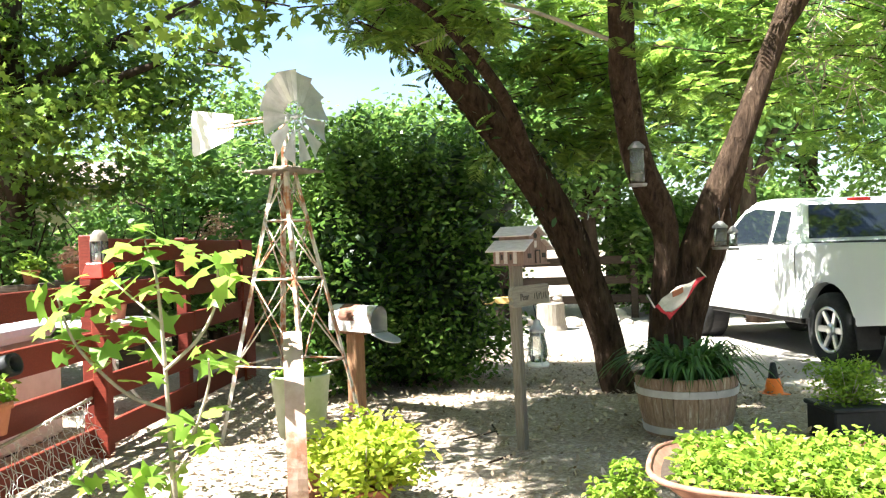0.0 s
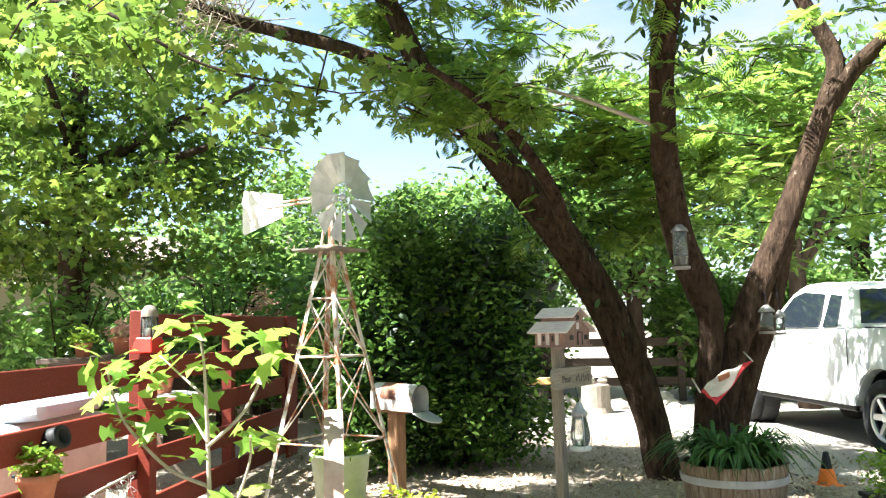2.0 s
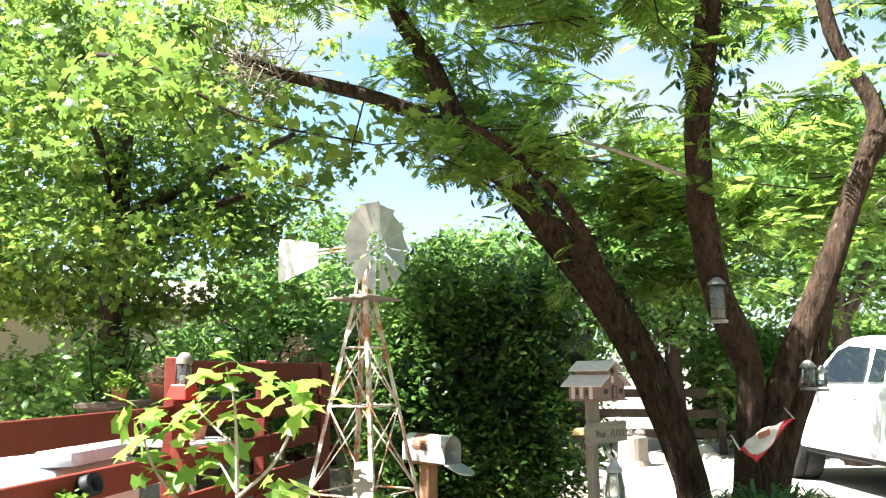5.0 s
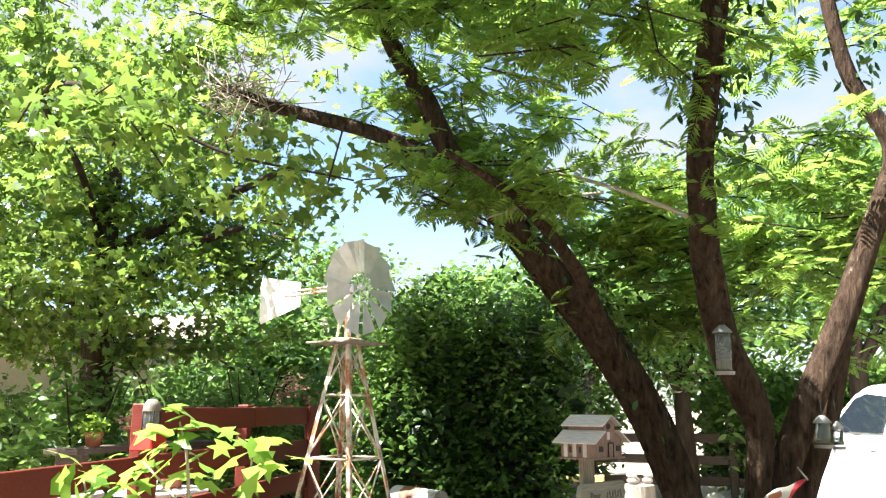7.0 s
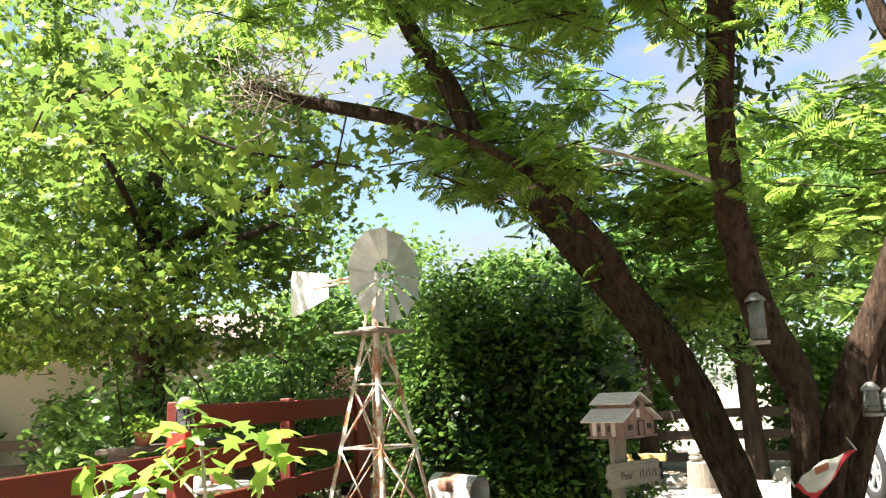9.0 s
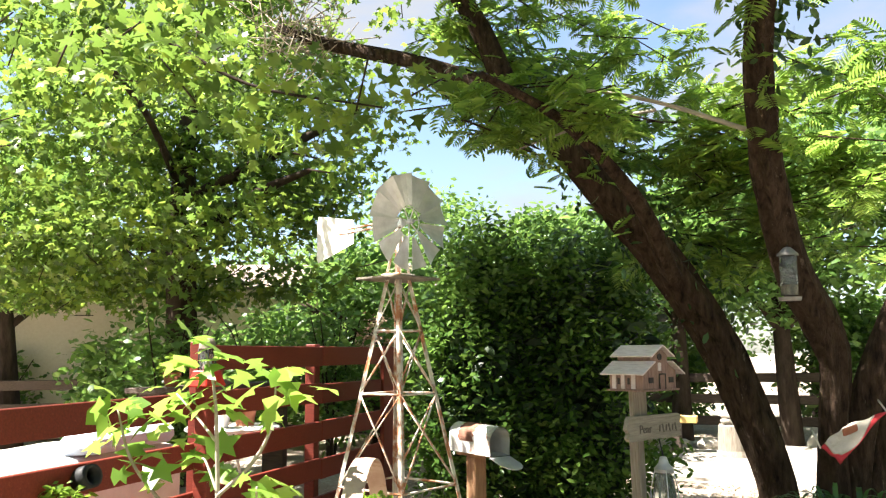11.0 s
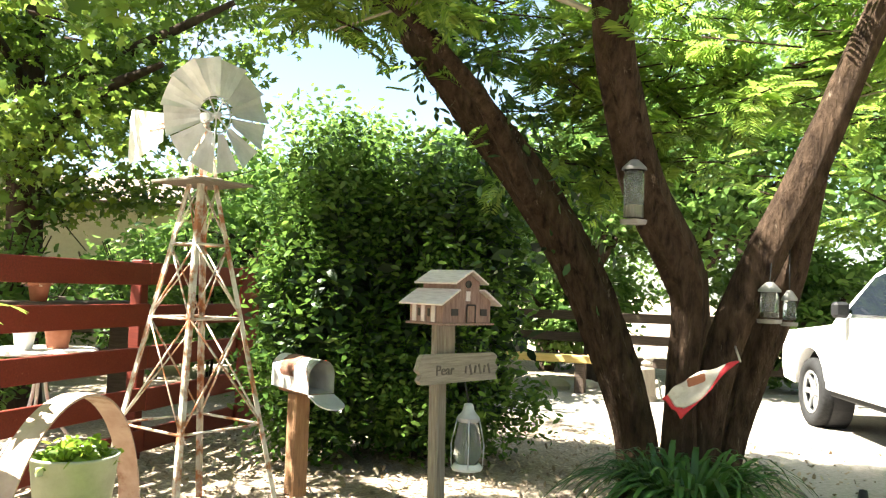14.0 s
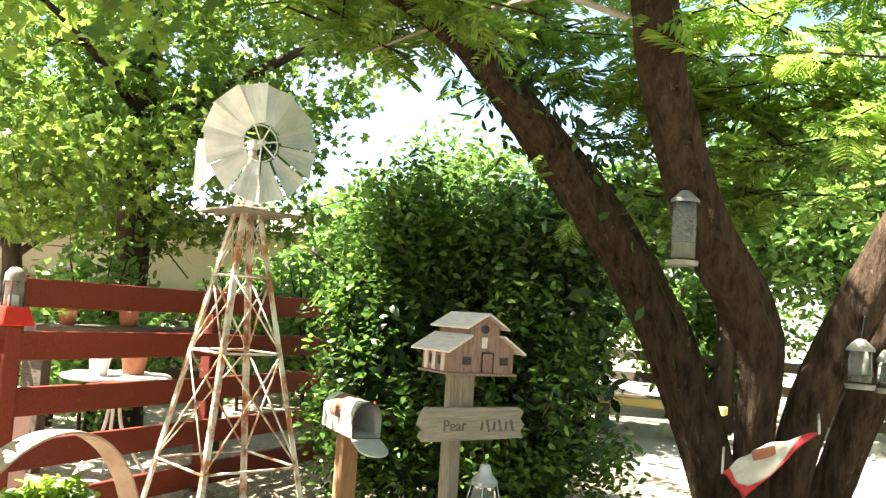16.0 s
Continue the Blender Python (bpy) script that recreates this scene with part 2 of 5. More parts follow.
# ---- mesh helpers ----
def link_mesh(name, verts, faces, mat, parent=None, smooth=False, label=""):
    me = bpy.data.meshes.new(name)
    me.from_pydata([tuple(v) for v in verts], [], [tuple(f) for f in faces])
    me.materials.append(mat)
    if smooth:
        me.polygons.foreach_set("use_smooth", [True] * len(me.polygons))
    me.update()
    ob = new(name, me)
    if parent:
        ob.parent = parent
    if label:
        ob["label"] = label
    return ob


def tri_soup(name, verts, tris, mat, parent=None, label=""):
    """A mesh from arrays: verts (n, 3), tris (m, 3)."""
    me = bpy.data.meshes.new(name)
    n, m = len(verts), len(tris)
    me.vertices.add(n)
    me.vertices.foreach_set("co", np.ascontiguousarray(verts, dtype=np.float32).ravel())
    me.loops.add(m * 3)
    me.loops.foreach_set("vertex_index", np.ascontiguousarray(tris, dtype=np.int32).ravel())
    me.polygons.add(m)
    me.polygons.foreach_set("loop_start", np.arange(0, m * 3, 3, dtype=np.int32))
    me.materials.append(mat)
    me.update(calc_edges=True)
    me.validate()
    ob = new(name, me)
    if parent:
        ob.parent = parent
    if label:
        ob["label"] = label
    return ob


def part(name, bm, mat, parent=None, label="", smooth=False):
    me = bpy.data.meshes.new(name)
    bmesh.ops.recalc_face_normals(bm, faces=bm.faces)
    bm.to_mesh(me)
    bm.free()
    me.materials.append(mat)
    if smooth:
        me.polygons.foreach_set("use_smooth", [True] * len(me.polygons))
    ob = new(name, me)
    if parent:
        ob.parent = parent
    if label:
        ob["label"] = label
    return ob


def thing(name, m, label, category, group="", kind=""):
    ob = new(name)
    ob.empty_display_size = 0.1
    ob.matrix_world = m
    return tagged(ob, label, category, group, kind)


def b_box(sx, sy, sz, at=(0, 0, 0), rot=(0, 0, 0), bevel=0.004, bm=None):
    """A bevelled block, centred at at."""
    own = bmesh.new()
    bmesh.ops.create_cube(own, size=1, matrix=pose(*at, *rot) @ Matrix.Diagonal((sx, sy, sz, 1)))
    if bevel:
        bmesh.ops.bevel(own, geom=list(own.edges), offset=bevel, segments=1, affect="EDGES")
    if bm is None:
        return own
    me = bpy.data.meshes.new("tmp")
    own.to_mesh(me)
    own.free()
    bm.from_mesh(me)
    bpy.data.meshes.remove(me)
    return bm


def b_poly(points, depth, bevel=0.004):
    """A polygon in the x-z plane pushed along y by depth, centred on y = 0."""
    bm = bmesh.new()
    vs = [bm.verts.new((x, -depth / 2, z)) for x, z in points]
    f = bm.faces.new(vs)
    ext = bmesh.ops.extrude_face_region(bm, geom=[f])
    bmesh.ops.translate(bm, vec=(0, depth, 0), verts=[v for v in ext["geom"] if isinstance(v, bmesh.types.BMVert)])
    bmesh.ops.recalc_face_normals(bm, faces=bm.faces)
    if bevel:
        bmesh.ops.bevel(bm, geom=list(bm.edges), offset=bevel, segments=2, affect="EDGES", clamp_overlap=True)
    return bm


def b_lathe(profile, seg=32, wobble=0.0):
    """Turns (r, z) pairs about z."""
    bm = bmesh.new()
    rings = []
    for r, z in profile:
        rings.append([bm.verts.new((r * math.cos(a) * (1 + wobble * math.sin(3 * a)), r * math.sin(a), z))
                      for a in (2 * math.pi * i / seg for i in range(seg))])
    for a, b in zip(rings, rings[1:]):
        for i in range(seg):
            bm.faces.new((a[i], a[(i + 1) % seg], b[(i + 1) % seg], b[i]))
    return bm


def spline(points, n):
    """Catmull-Rom through points (any width of row), n samples a span."""
    p = np.array(points, float)
    q = np.vstack([2 * p[0] - p[1], p, 2 * p[-1] - p[-2]])
    out = []
    for i in range(1, len(q) - 2):
        for k in range(n):
            u = k / n
            a, b, c, d = q[i - 1], q[i], q[i + 1], q[i + 2]
            out.append(0.5 * (2 * b + (c - a) * u + (2 * a - 5 * b + 4 * c - d) * u * u + (3 * b - a - 3 * c + d) * u ** 3))
    out.append(q[-2])
    return np.array(out)


def tube_arrays(path, seg=10, rough=0.0, seed=0, start=0):
    """path rows x, y, z, r: a tube, with knobbly sides."""
    rng = np.random.default_rng(seed)
    path = np.asarray(path, float)
    n = len(path)
    d = np.gradient(path[:, :3], axis=0)
    d /= np.linalg.norm(d, axis=1)[:, None] + 1e-9
    ref = np.array([0.31, 0.17, 0.93]) if abs(d[:, 2]).mean() < 0.8 else np.array([0.93, 0.17, 0.31])
    u = np.cross(d, ref)
    u /= np.linalg.norm(u, axis=1)[:, None]
    v = np.cross(d, u)
    a = np.linspace(0, 2 * np.pi, seg, endpoint=False)
    base = rng.normal(0, 1, seg)
    grow = np.cumsum(rng.normal(0, 0.35, (n, seg)), axis=0) + base
    grow -= grow.mean(axis=1)[:, None]
    rad = path[:, 3][:, None] * (1 + rough * np.clip(grow, -2, 2) * 0.5)
    ring = path[:, None, :3] + rad[:, :, None] * (np.cos(a)[None, :, None] * u[:, None, :] + np.sin(a)[None, :, None] * v[:, None, :])
    verts = ring.reshape(-1, 3)
    i, j = np.meshgrid(np.arange(n - 1), np.arange(seg), indexing="ij")
    p0, p1 = i * seg + j, i * seg + (j + 1) % seg
    p2, p3 = p1 + seg, p0 + seg
    tris = np.concatenate([np.stack([p0, p1, p2], -1).reshape(-1, 3), np.stack([p0, p2, p3], -1).reshape(-1, 3)])
    caps = [[0, k + 1, k] for k in range(1, seg - 1)] + [[(n - 1) * seg, (n - 1) * seg + k, (n - 1) * seg + k + 1] for k in range(1, seg - 1)]
    return verts, np.concatenate([tris, np.array(caps)]) + start


def tube(name, points, mat, parent=None, seg=10, n=5, rough=0.0, seed=0, label="", smooth=True):
    v, t = tube_arrays(spline(points, n) if n else points, seg, rough, seed)
    ob = tri_soup(name, v, t, mat, parent, label)
    if smooth:
        ob.data.polygons.foreach_set("use_smooth", [True] * len(ob.data.polygons))
    return ob


def bars(name, segments, r, mat, parent=None, seg=6, label=""):
    """Straight round bars, (a, b) each, as one mesh."""
    vs, ts, k = [], [], 0
    for a, b in segments:
        v, t = tube_arrays([(*a, r), (*b, r)], seg, 0, 0, k)
        vs.append(v), ts.append(t)
        k += len(v)
    return tri_soup(name, np.concatenate(vs), np.concatenate(ts), mat, parent, label)


# leaf outlines in their own plane: x along the blade, y across, z fold; unit length
LEAF_OVAL = (np.array([(0, 0, 0), (0.35, 0.22, 0.05), (0.75, 0.16, 0.03), (1, 0, -0.06), (0.75, -0.16, 0.03), (0.35, -0.22, 0.05)]),
             np.array([(0, 1, 5), (1, 2, 4), (1, 4, 5), (2, 3, 4)]))
LEAF_LOBED = (np.array([(0, 0, 0), (0.12, 0.42, 0.02), (0.38, 0.20, 0.04), (0.62, 0.46, -0.03), (0.66, 0.15, 0.03), (1, 0, -0.08),
                        (0.66, -0.15, 0.03), (0.62, -0.46, -0.03), (0.38, -0.20, 0.04), (0.12, -0.42, 0.02)]),
              np.array([(0, 1, 2), (0, 2, 8), (0, 8, 9), (2, 3, 4), (8, 6, 7), (2, 4, 6), (2, 6, 8), (4, 5, 6)]))


def frond_shape(pairs=7):
    """A twice-feathered leaf: a stalk with narrow leaflets on both sides."""
    vs, ts = [(0, 0.012, 0), (0, -0.012, 0), (1, 0, -0.12)], [(0, 1, 2)]
    for k in range(pairs):
        x = 0.16 + 0.80 * k / pairs
        ln = 0.44 * math.sin(math.pi * (0.22 + 0.72 * k / pairs))
        z = -0.12 * x * x
        for s in (1, -1):
            i = len(vs)
            vs += [(x, 0, z), (x + 0.30 * ln + 0.055, s * 0.55 * ln, z + 0.03), (x + 0.62 * ln, s * ln, z - 0.05), (x + 0.30 * ln - 0.045, s * 0.6 * ln, z + 0.02)]
            ts += [(i, i + 1, i + 2), (i, i + 2, i + 3)]
    return np.array(vs, float), np.array(ts)


LEAF_FROND = frond_shape()


def scatter(name, at, size, shape, mat, parent=None, seed=0, droop=0.25, flat=0.5, heading=None, label=""):
    """Leaves of one outline at the places at, each turned its own way; flat: how level the blades lie."""
    rng = np.random.default_rng(seed)
    at = np.asarray(at, float)
    n = len(at)
    az = rng.uniform(0, 2 * np.pi, n) if heading is None else heading + rng.normal(0, 0.6, n)
    el = -droop + rng.normal(0, 0.45, n)
    x = np.stack([np.cos(az) * np.cos(el), np.sin(az) * np.cos(el), np.sin(el)], -1)
    up = rng.normal(0, 1, (n, 3)) * (1 - flat) + np.array([0, 0, 1.6]) * flat
    y = np.cross(up, x)
    y /= np.linalg.norm(y, axis=1)[:, None] + 1e-9
    z = np.cross(x, y)
    s = size * rng.uniform(0.65, 1.25, n)
    lv, lt = shape
    v = at[:, None, :] + s[:, None, None] * (lv[None, :, 0:1] * x[:, None] + lv[None, :, 1:2] * y[:, None] + lv[None, :, 2:3] * z[:, None])
    t = lt[None] + (np.arange(n) * len(lv))[:, None, None]
    return tri_soup(name, v.reshape(-1, 3), t.reshape(-1, 3), mat, parent, label)


def clumps(centre, radii, n_clump, per, spread, seed, shell=0.55, squash=0.6):
    """Places of leaves in uneven clumps through an ellipsoid, denser towards its skin."""
    rng = np.random.default_rng(seed)
    d = rng.normal(0, 1, (n_clump, 3))
    d /= np.linalg.norm(d, axis=1)[:, None]
    r = shell + (1 - shell) * rng.uniform(0, 1, n_clump) ** 0.6
    wob = 1 + 0.22 * np.sin(d[:, 0] * 5 + seed) * np.cos(d[:, 1] * 4 + d[:, 2] * 3)
    c = np.array(centre) + d * (r * wob)[:, None] * np.array(radii)
    k = rng.poisson(per, n_clump)
    c = np.repeat(c, k, axis=0)
    return c + rng.normal(0, 1, c.shape) * np.array([spread, spread, spread * squash])


# ---- ground ----
def lift(x, y):
    """Height of the ground: nearly level, with a low rise about the foot of the tree."""
    return 0.10 * math.exp(-((x - 0.7) ** 2 + (y - 6.6) ** 2) / 1.6) + 0.015 * math.sin(1.7 * x + 0.6) * math.cos(1.3 * y)


def ground_sheet():
    near = np.linspace(-9, 9, 91)
    far = np.array([11, 14, 18, 25, 40, 80, 200, 600, 1500])
    axis = np.concatenate([-far[::-1], near, far])
    n = len(axis)
    verts = [(x, y + 6, lift(x, y + 6) + (0.012 * noise.noise((x * 3, y * 3, 0)) if abs(x) < 9 and abs(y) < 9 else 0)) for y in axis for x in axis]
    faces = [(j * n + i, j * n + i + 1, (j + 1) * n + i + 1, (j + 1) * n + i) for j in range(n - 1) for i in range(n - 1)]
    m, nt, b, _ = nodes_of("dry_dirt_and_leaf_litter")
    big = noise_of(nt, 0.8, 5)
    fine = noise_of(nt, 34, 8, rough=0.75)
    c = ramp(nt, fine, [(0.3, (0.17, 0.125, 0.09)), (0.5, (0.38, 0.315, 0.25)), (0.7, (0.66, 0.59, 0.51))])
    c2 = mix(nt, ramp(nt, big, [(0.38, (0, 0, 0)), (0.62, (1, 1, 1))]), c, (0.62, 0.56, 0.48), "MULTIPLY")
    c = mix(nt, 0.5, c, c2)
    nt.links.new(c, b.inputs["Base Color"])
    b.inputs["Roughness"].default_value, b.inputs["Specular IOR Level"].default_value = 0.95, 0.15
    bump(nt, b, fine, 0.8, 0.03)
    ob = link_mesh("ground", verts, faces, m, smooth=True)
    return tagged(ob, "dry earth strewn with fallen leaves under trees", "ground", kind="structure")


ground_sheet()
M_ROAD = surface("pale_gravel_drive", (0.30, 0.27, 0.23), (0.46, 0.42, 0.37), 26, (1, 1, 1), 0.95, wear=(0.30, 0.25, 0.2), wear_at=0.64, wear_scale=2, bump_s=0.6)
edge = [(1.75, 4.5), (1.45, 7.6), (0.9, 9.6), (-0.6, 10.8), (-4.0, 11.6), (-4.0, 15.0), (9.0, 15.0), (9.0, 4.5)]
bm = bmesh.new()
f = bm.faces.new([bm.verts.new((x, y, 0.035)) for x, y in edge])
ext = bmesh.ops.extrude_face_region(bm, geom=[f])
bmesh.ops.translate(bm, vec=(0, 0, -0.12), verts=[v for v in ext["geom"] if isinstance(v, bmesh.types.BMVert)])
tagged(part("road", bm, M_ROAD), "pale sunlit gravel drive", "drive", kind="structure")


# ---- red plank fence ----
def fence_x(y):
    return -3.43 - 0.107 * (y - 5.33)


def red_fence():
    base = thing("plank_fence", pose(0, 0, 0), "red-stained horizontal plank fence between posts, weathered", "fence")
    posts = [0.6, 2.95, 5.33, 7.2, 8.98]
    for k, y in enumerate(posts):
        top = 1.25 if y < 5.5 else 1.56
        side = 0.071 if y < 5.5 else -0.071
        part("post", b_box(0.10, 0.10, top + 0.3, (fence_x(y) + side, y - 0.03, (top - 0.3) / 2), (0, 0, 6), 0.008), M_RED, base)
    part("post", b_box(0.10, 0.10, 1.86, (fence_x(5.33) - 0.071, 5.40, 0.63), (0, 0, 6), 0.008), M_RED, base)
    part("end_board", b_box(0.03, 0.36, 1.58, (fence_x(8.78) + 0.036, 8.78, 0.76), (0, 0, 6.1), 0.005), M_RED, base)
    rng = random.Random(3)
    for k, z in enumerate((1.54, 1.21, 0.88, 0.55, 0.22)):
        for y0, y1 in zip(posts, posts[1:]):
            if k == 0 and y0 < 5:
                continue
            e0, e1 = y0 + 0.003, y1 - 0.003
            mid, ln = (e0 + e1) / 2, (e1 - e0) / math.cos(0.107)
            part("rail", b_box(0.035, ln, 0.175, (fence_x(mid), mid, z - 0.0875 + rng.uniform(-0.008, 0.008)), (rng.uniform(-0.3, 0.3), rng.uniform(-1.5, 1.5), 6.1), 0.005), M_RED, base)
    return base


red_fence()


# ---- dark rail fences farther off ----
def rail_fence(a, b, span=2.4, tops=(1.05, 0.70, 0.35)):
    a, b = Vector(a), Vector(b)
    n = max(1, round((b - a).length / span))
    rng = random.Random(n)
    base = thing("rail_fence", pose(0, 0, 0), "dark brown post-and-rail timber fence with three rails", "fence", "rail fences")
    d = (b - a) / n
    ang = math.degrees(math.atan2(d.y, d.x))
    for i in range(n + 1):
        p = a + d * i
        part("post", b_box(0.13, 0.13, 1.55, (p.x, p.y, 0.475), (0, 0, ang), 0.012), M_DARKRAIL, base)
    for i in range(n):
        p = a + d * (i + 0.5)
        for z in tops:
            part("rail", b_box(d.length - 0.13, 0.05, 0.15, (p.x, p.y, z), (0, rng.uniform(-0.6, 0.6), ang), 0.01), M_DARKRAIL, base)


rail_fence((-6.5, 15.6, 0), (10.5, 15.0, 0))
rail_fence((-13.0, 8.6, 0), (-5.2, 12.4, 0))


# ---- house beyond the fence ----
def far_house():
    h = thing("house", pose(-11.6, 15.6, 0, 0, 0, 28), "cream stucco single-storey house behind trees", "house")
    part("wall", b_box(12.0, 6.0, 2.8, (0, 0, 1.4), bevel=0.02), M_CREAM, h)
    part("roof", b_poly([(-3.6, 2.7), (3.6, 2.7), (0, 3.5)], 13.0, 0.03), M_ROOF, h, "brown pitched roof").matrix_local = pose(0, 0, 0, 0, 0, 90)
    for x in (3.2,):
        w = part("window", b_box(1.24, 0.10, 1.04, (x, -3.02, 1.55), bevel=0.01), M_WHITE, h, "white window frame")
        part("pane", b_box(1.08, 0.06, 0.88, (x, -3.05, 1.55), bevel=0.005), M_GLASS, w, "dark window pane")


far_house()


# ---- garden windmill ----
def windmill():
    cx, cy = -2.235, 5.99
    base = thing("garden_windmill", pose(cx, cy, 0) @ Matrix.Scale(1.016, 4), "small farm windmill with white sheet-metal blades and a rusting lattice tower", "windmill")
    yaw = radians(-150)

    def half(z):
        return (0.375 + (1.17 - z) * 0.325) / math.sqrt(2)

    def corner(k, z):
        a = yaw + k * math.pi / 2
        return (half(z) * math.cos(a), half(z) * math.sin(a), z)

    for k in range(4):
        a, b = Vector(corner(k, -0.06)), Vector(corner(k, 1.97))
        bm = bmesh.new()
        mid, d = (a + b) / 2, b - a
        turn = d.to_track_quat("Z", "Y").to_matrix().to_4x4()
        inward = Vector((-mid.x, -mid.y, 0)).normalized()
        for side in (1, -1):
            ax = Matrix.Rotation(side * math.pi / 4, 3, "Z") @ inward
            t = Matrix.Translation(mid + ax * 0.011) @ Matrix((
                (ax.x, -ax.y, d.normalized().x, 0), (ax.y, ax.x, d.normalized().y, 0), (ax.z, 0, d.normalized().z, 0), (0, 0, 0, 1)))
            bmesh.ops.create_cube(bm, size=1, matrix=t @ Matrix.Diagonal((0.034, 0.004, d.length, 1)))
        part("leg", bm, M_PAINTSTEEL, base)
    levels = (0.55, 1.17, 1.60)
    for z in levels:
        for k in range(4):
            bars("girt", [(corner(k, z), corner(k + 1, z))], 0.008, M_PAINTSTEEL, base, 4)
    for z0, z1 in ((0.55, 1.17), (1.17, 1.60), (1.60, 1.95)):
        for k in range(4):
            r = 0.0065 if z0 < 1.5 else 0.005
            bars("cross_brace", [(corner(k, z0), corner(k + 1, z1))], r, M_PAINTSTEEL, base, 4)
            bars("cross_brace", [(corner(k + 1, z0), corner(k, z1))], r, M_PAINTSTEEL, base, 4)
    bm = b_box(0.42, 0.42, 0.016, (0, 0, 1.965), (0, 0, math.degrees(yaw) + 45), 0.003)
    part("platform", bm, M_SIGNWOOD, base, "thin weathered timber platform")
    part("rim", b_box(0.17, 0.17, 0.03, (0, 0, 1.985), (0, 0, math.degrees(yaw) + 45), 0.004), M_PAINTSTEEL, base)
    for k in range(4):
        c = corner(k, 1.97)
        bars("mast_leg", [(c, (c[0] * 0.25, c[1] * 0.25, 2.30))], 0.011, M_PAINTSTEEL, base, 6)
    bars("mast", [((0, 0, 1.97), (0, 0, 2.34))], 0.024, M_PAINTSTEEL, base, 12)
    # head, tail and wheel turn about the mast
    facing = -23
    gb = b_box(0.11, 0.045, 0.055, (0.01, 0, 0), bevel=0.010)
    head_mesh = part("gearbox", gb, M_TIN, base)
    head_mesh.matrix_local = pose(0, 0, 2.36, 0, 0, facing)
    m_head = pose(0, 0, 2.36, 0, 0, facing)
    boom = bars("tail_boom", [((0, 0, 0), (-0.70, 0, 0.0)), ((0, 0, 0.03), (-0.62, 0, 0.03))], 0.009, M_PAINTSTEEL, base, 6)
    boom.matrix_local = m_head
    tail = part("tail_vane", b_poly([(-0.52, 0.09), (-0.98, 0.175), (-1.0, 0.10), (-1.0, -0.17), (-0.98, -0.2), (-0.52, -0.09)], 0.004, 0), M_WHITE, base, "white sheet-metal tail vane")
    tail.matrix_local = m_head
    hub = part("hub", b_lathe([(0.001, -0.03), (0.017, -0.03), (0.020, 0.0), (0.016, 0.03), (0.001, 0.034)], 16), M_TIN, base, "round metal hub")
    m_wheel = m_head @ pose(0.13, 0, 0, 0, 90, 0)
    hub.matrix_local = m_wheel
    n = 12
    for k in range(n):
        a = 2 * math.pi * (k + 0.5) / n
        r0, r1, w0, w1 = 0.112, 0.335, 0.031, 0.088
        bm = bmesh.new()
        rows = []
        for i in range(5):
            u = i / 4
            r, w = r0 + (r1 - r0) * u, w0 + (w1 - w0) * u
            rows.append([bm.verts.new((r, w * s, -0.020 * s * (1 if s > 0 else 1) - 0.012 * (1 - s * s))) for s in (-1, -0.5, 0, 0.5, 1)])
        for p, q in zip(rows, rows[1:]):
            for i in range(4):
                bm.faces.new((p[i], p[i + 1], q[i + 1], q[i]))
        geo = bmesh.ops.extrude_face_region(bm, geom=list(bm.faces))
        bmesh.ops.translate(bm, vec=(0, 0, 0.002), verts=[v for v in geo["geom"] if isinstance(v, bmesh.types.BMVert)])
        bl = part("blade", bm, M_TIN, base)
        bl.matrix_local = m_wheel @ Matrix.Rotation(a, 4, "Z")
    for r in (0.105, 0.255):
        ring = [(r * math.cos(2 * math.pi * k / 36), r * math.sin(2 * math.pi * k / 36), -0.024) for k in range(37)]
        bars("wheel_ring", list(zip(ring, ring[1:])), 0.005, M_TIN, base, 5).matrix_local = m_wheel
    bars("spoke", [((0.02 * math.cos(a), 0.02 * math.sin(a), -0.01), (0.26 * math.cos(a), 0.26 * math.sin(a), -0.024)) for a in (2 * math.pi * k / 7 for k in range(7))], 0.005, M_TIN, base, 5).matrix_local = m_wheel


windmill()


# ---- birdhouse on its post, with a board ----
YAW_BH = -24            # the way the front looks


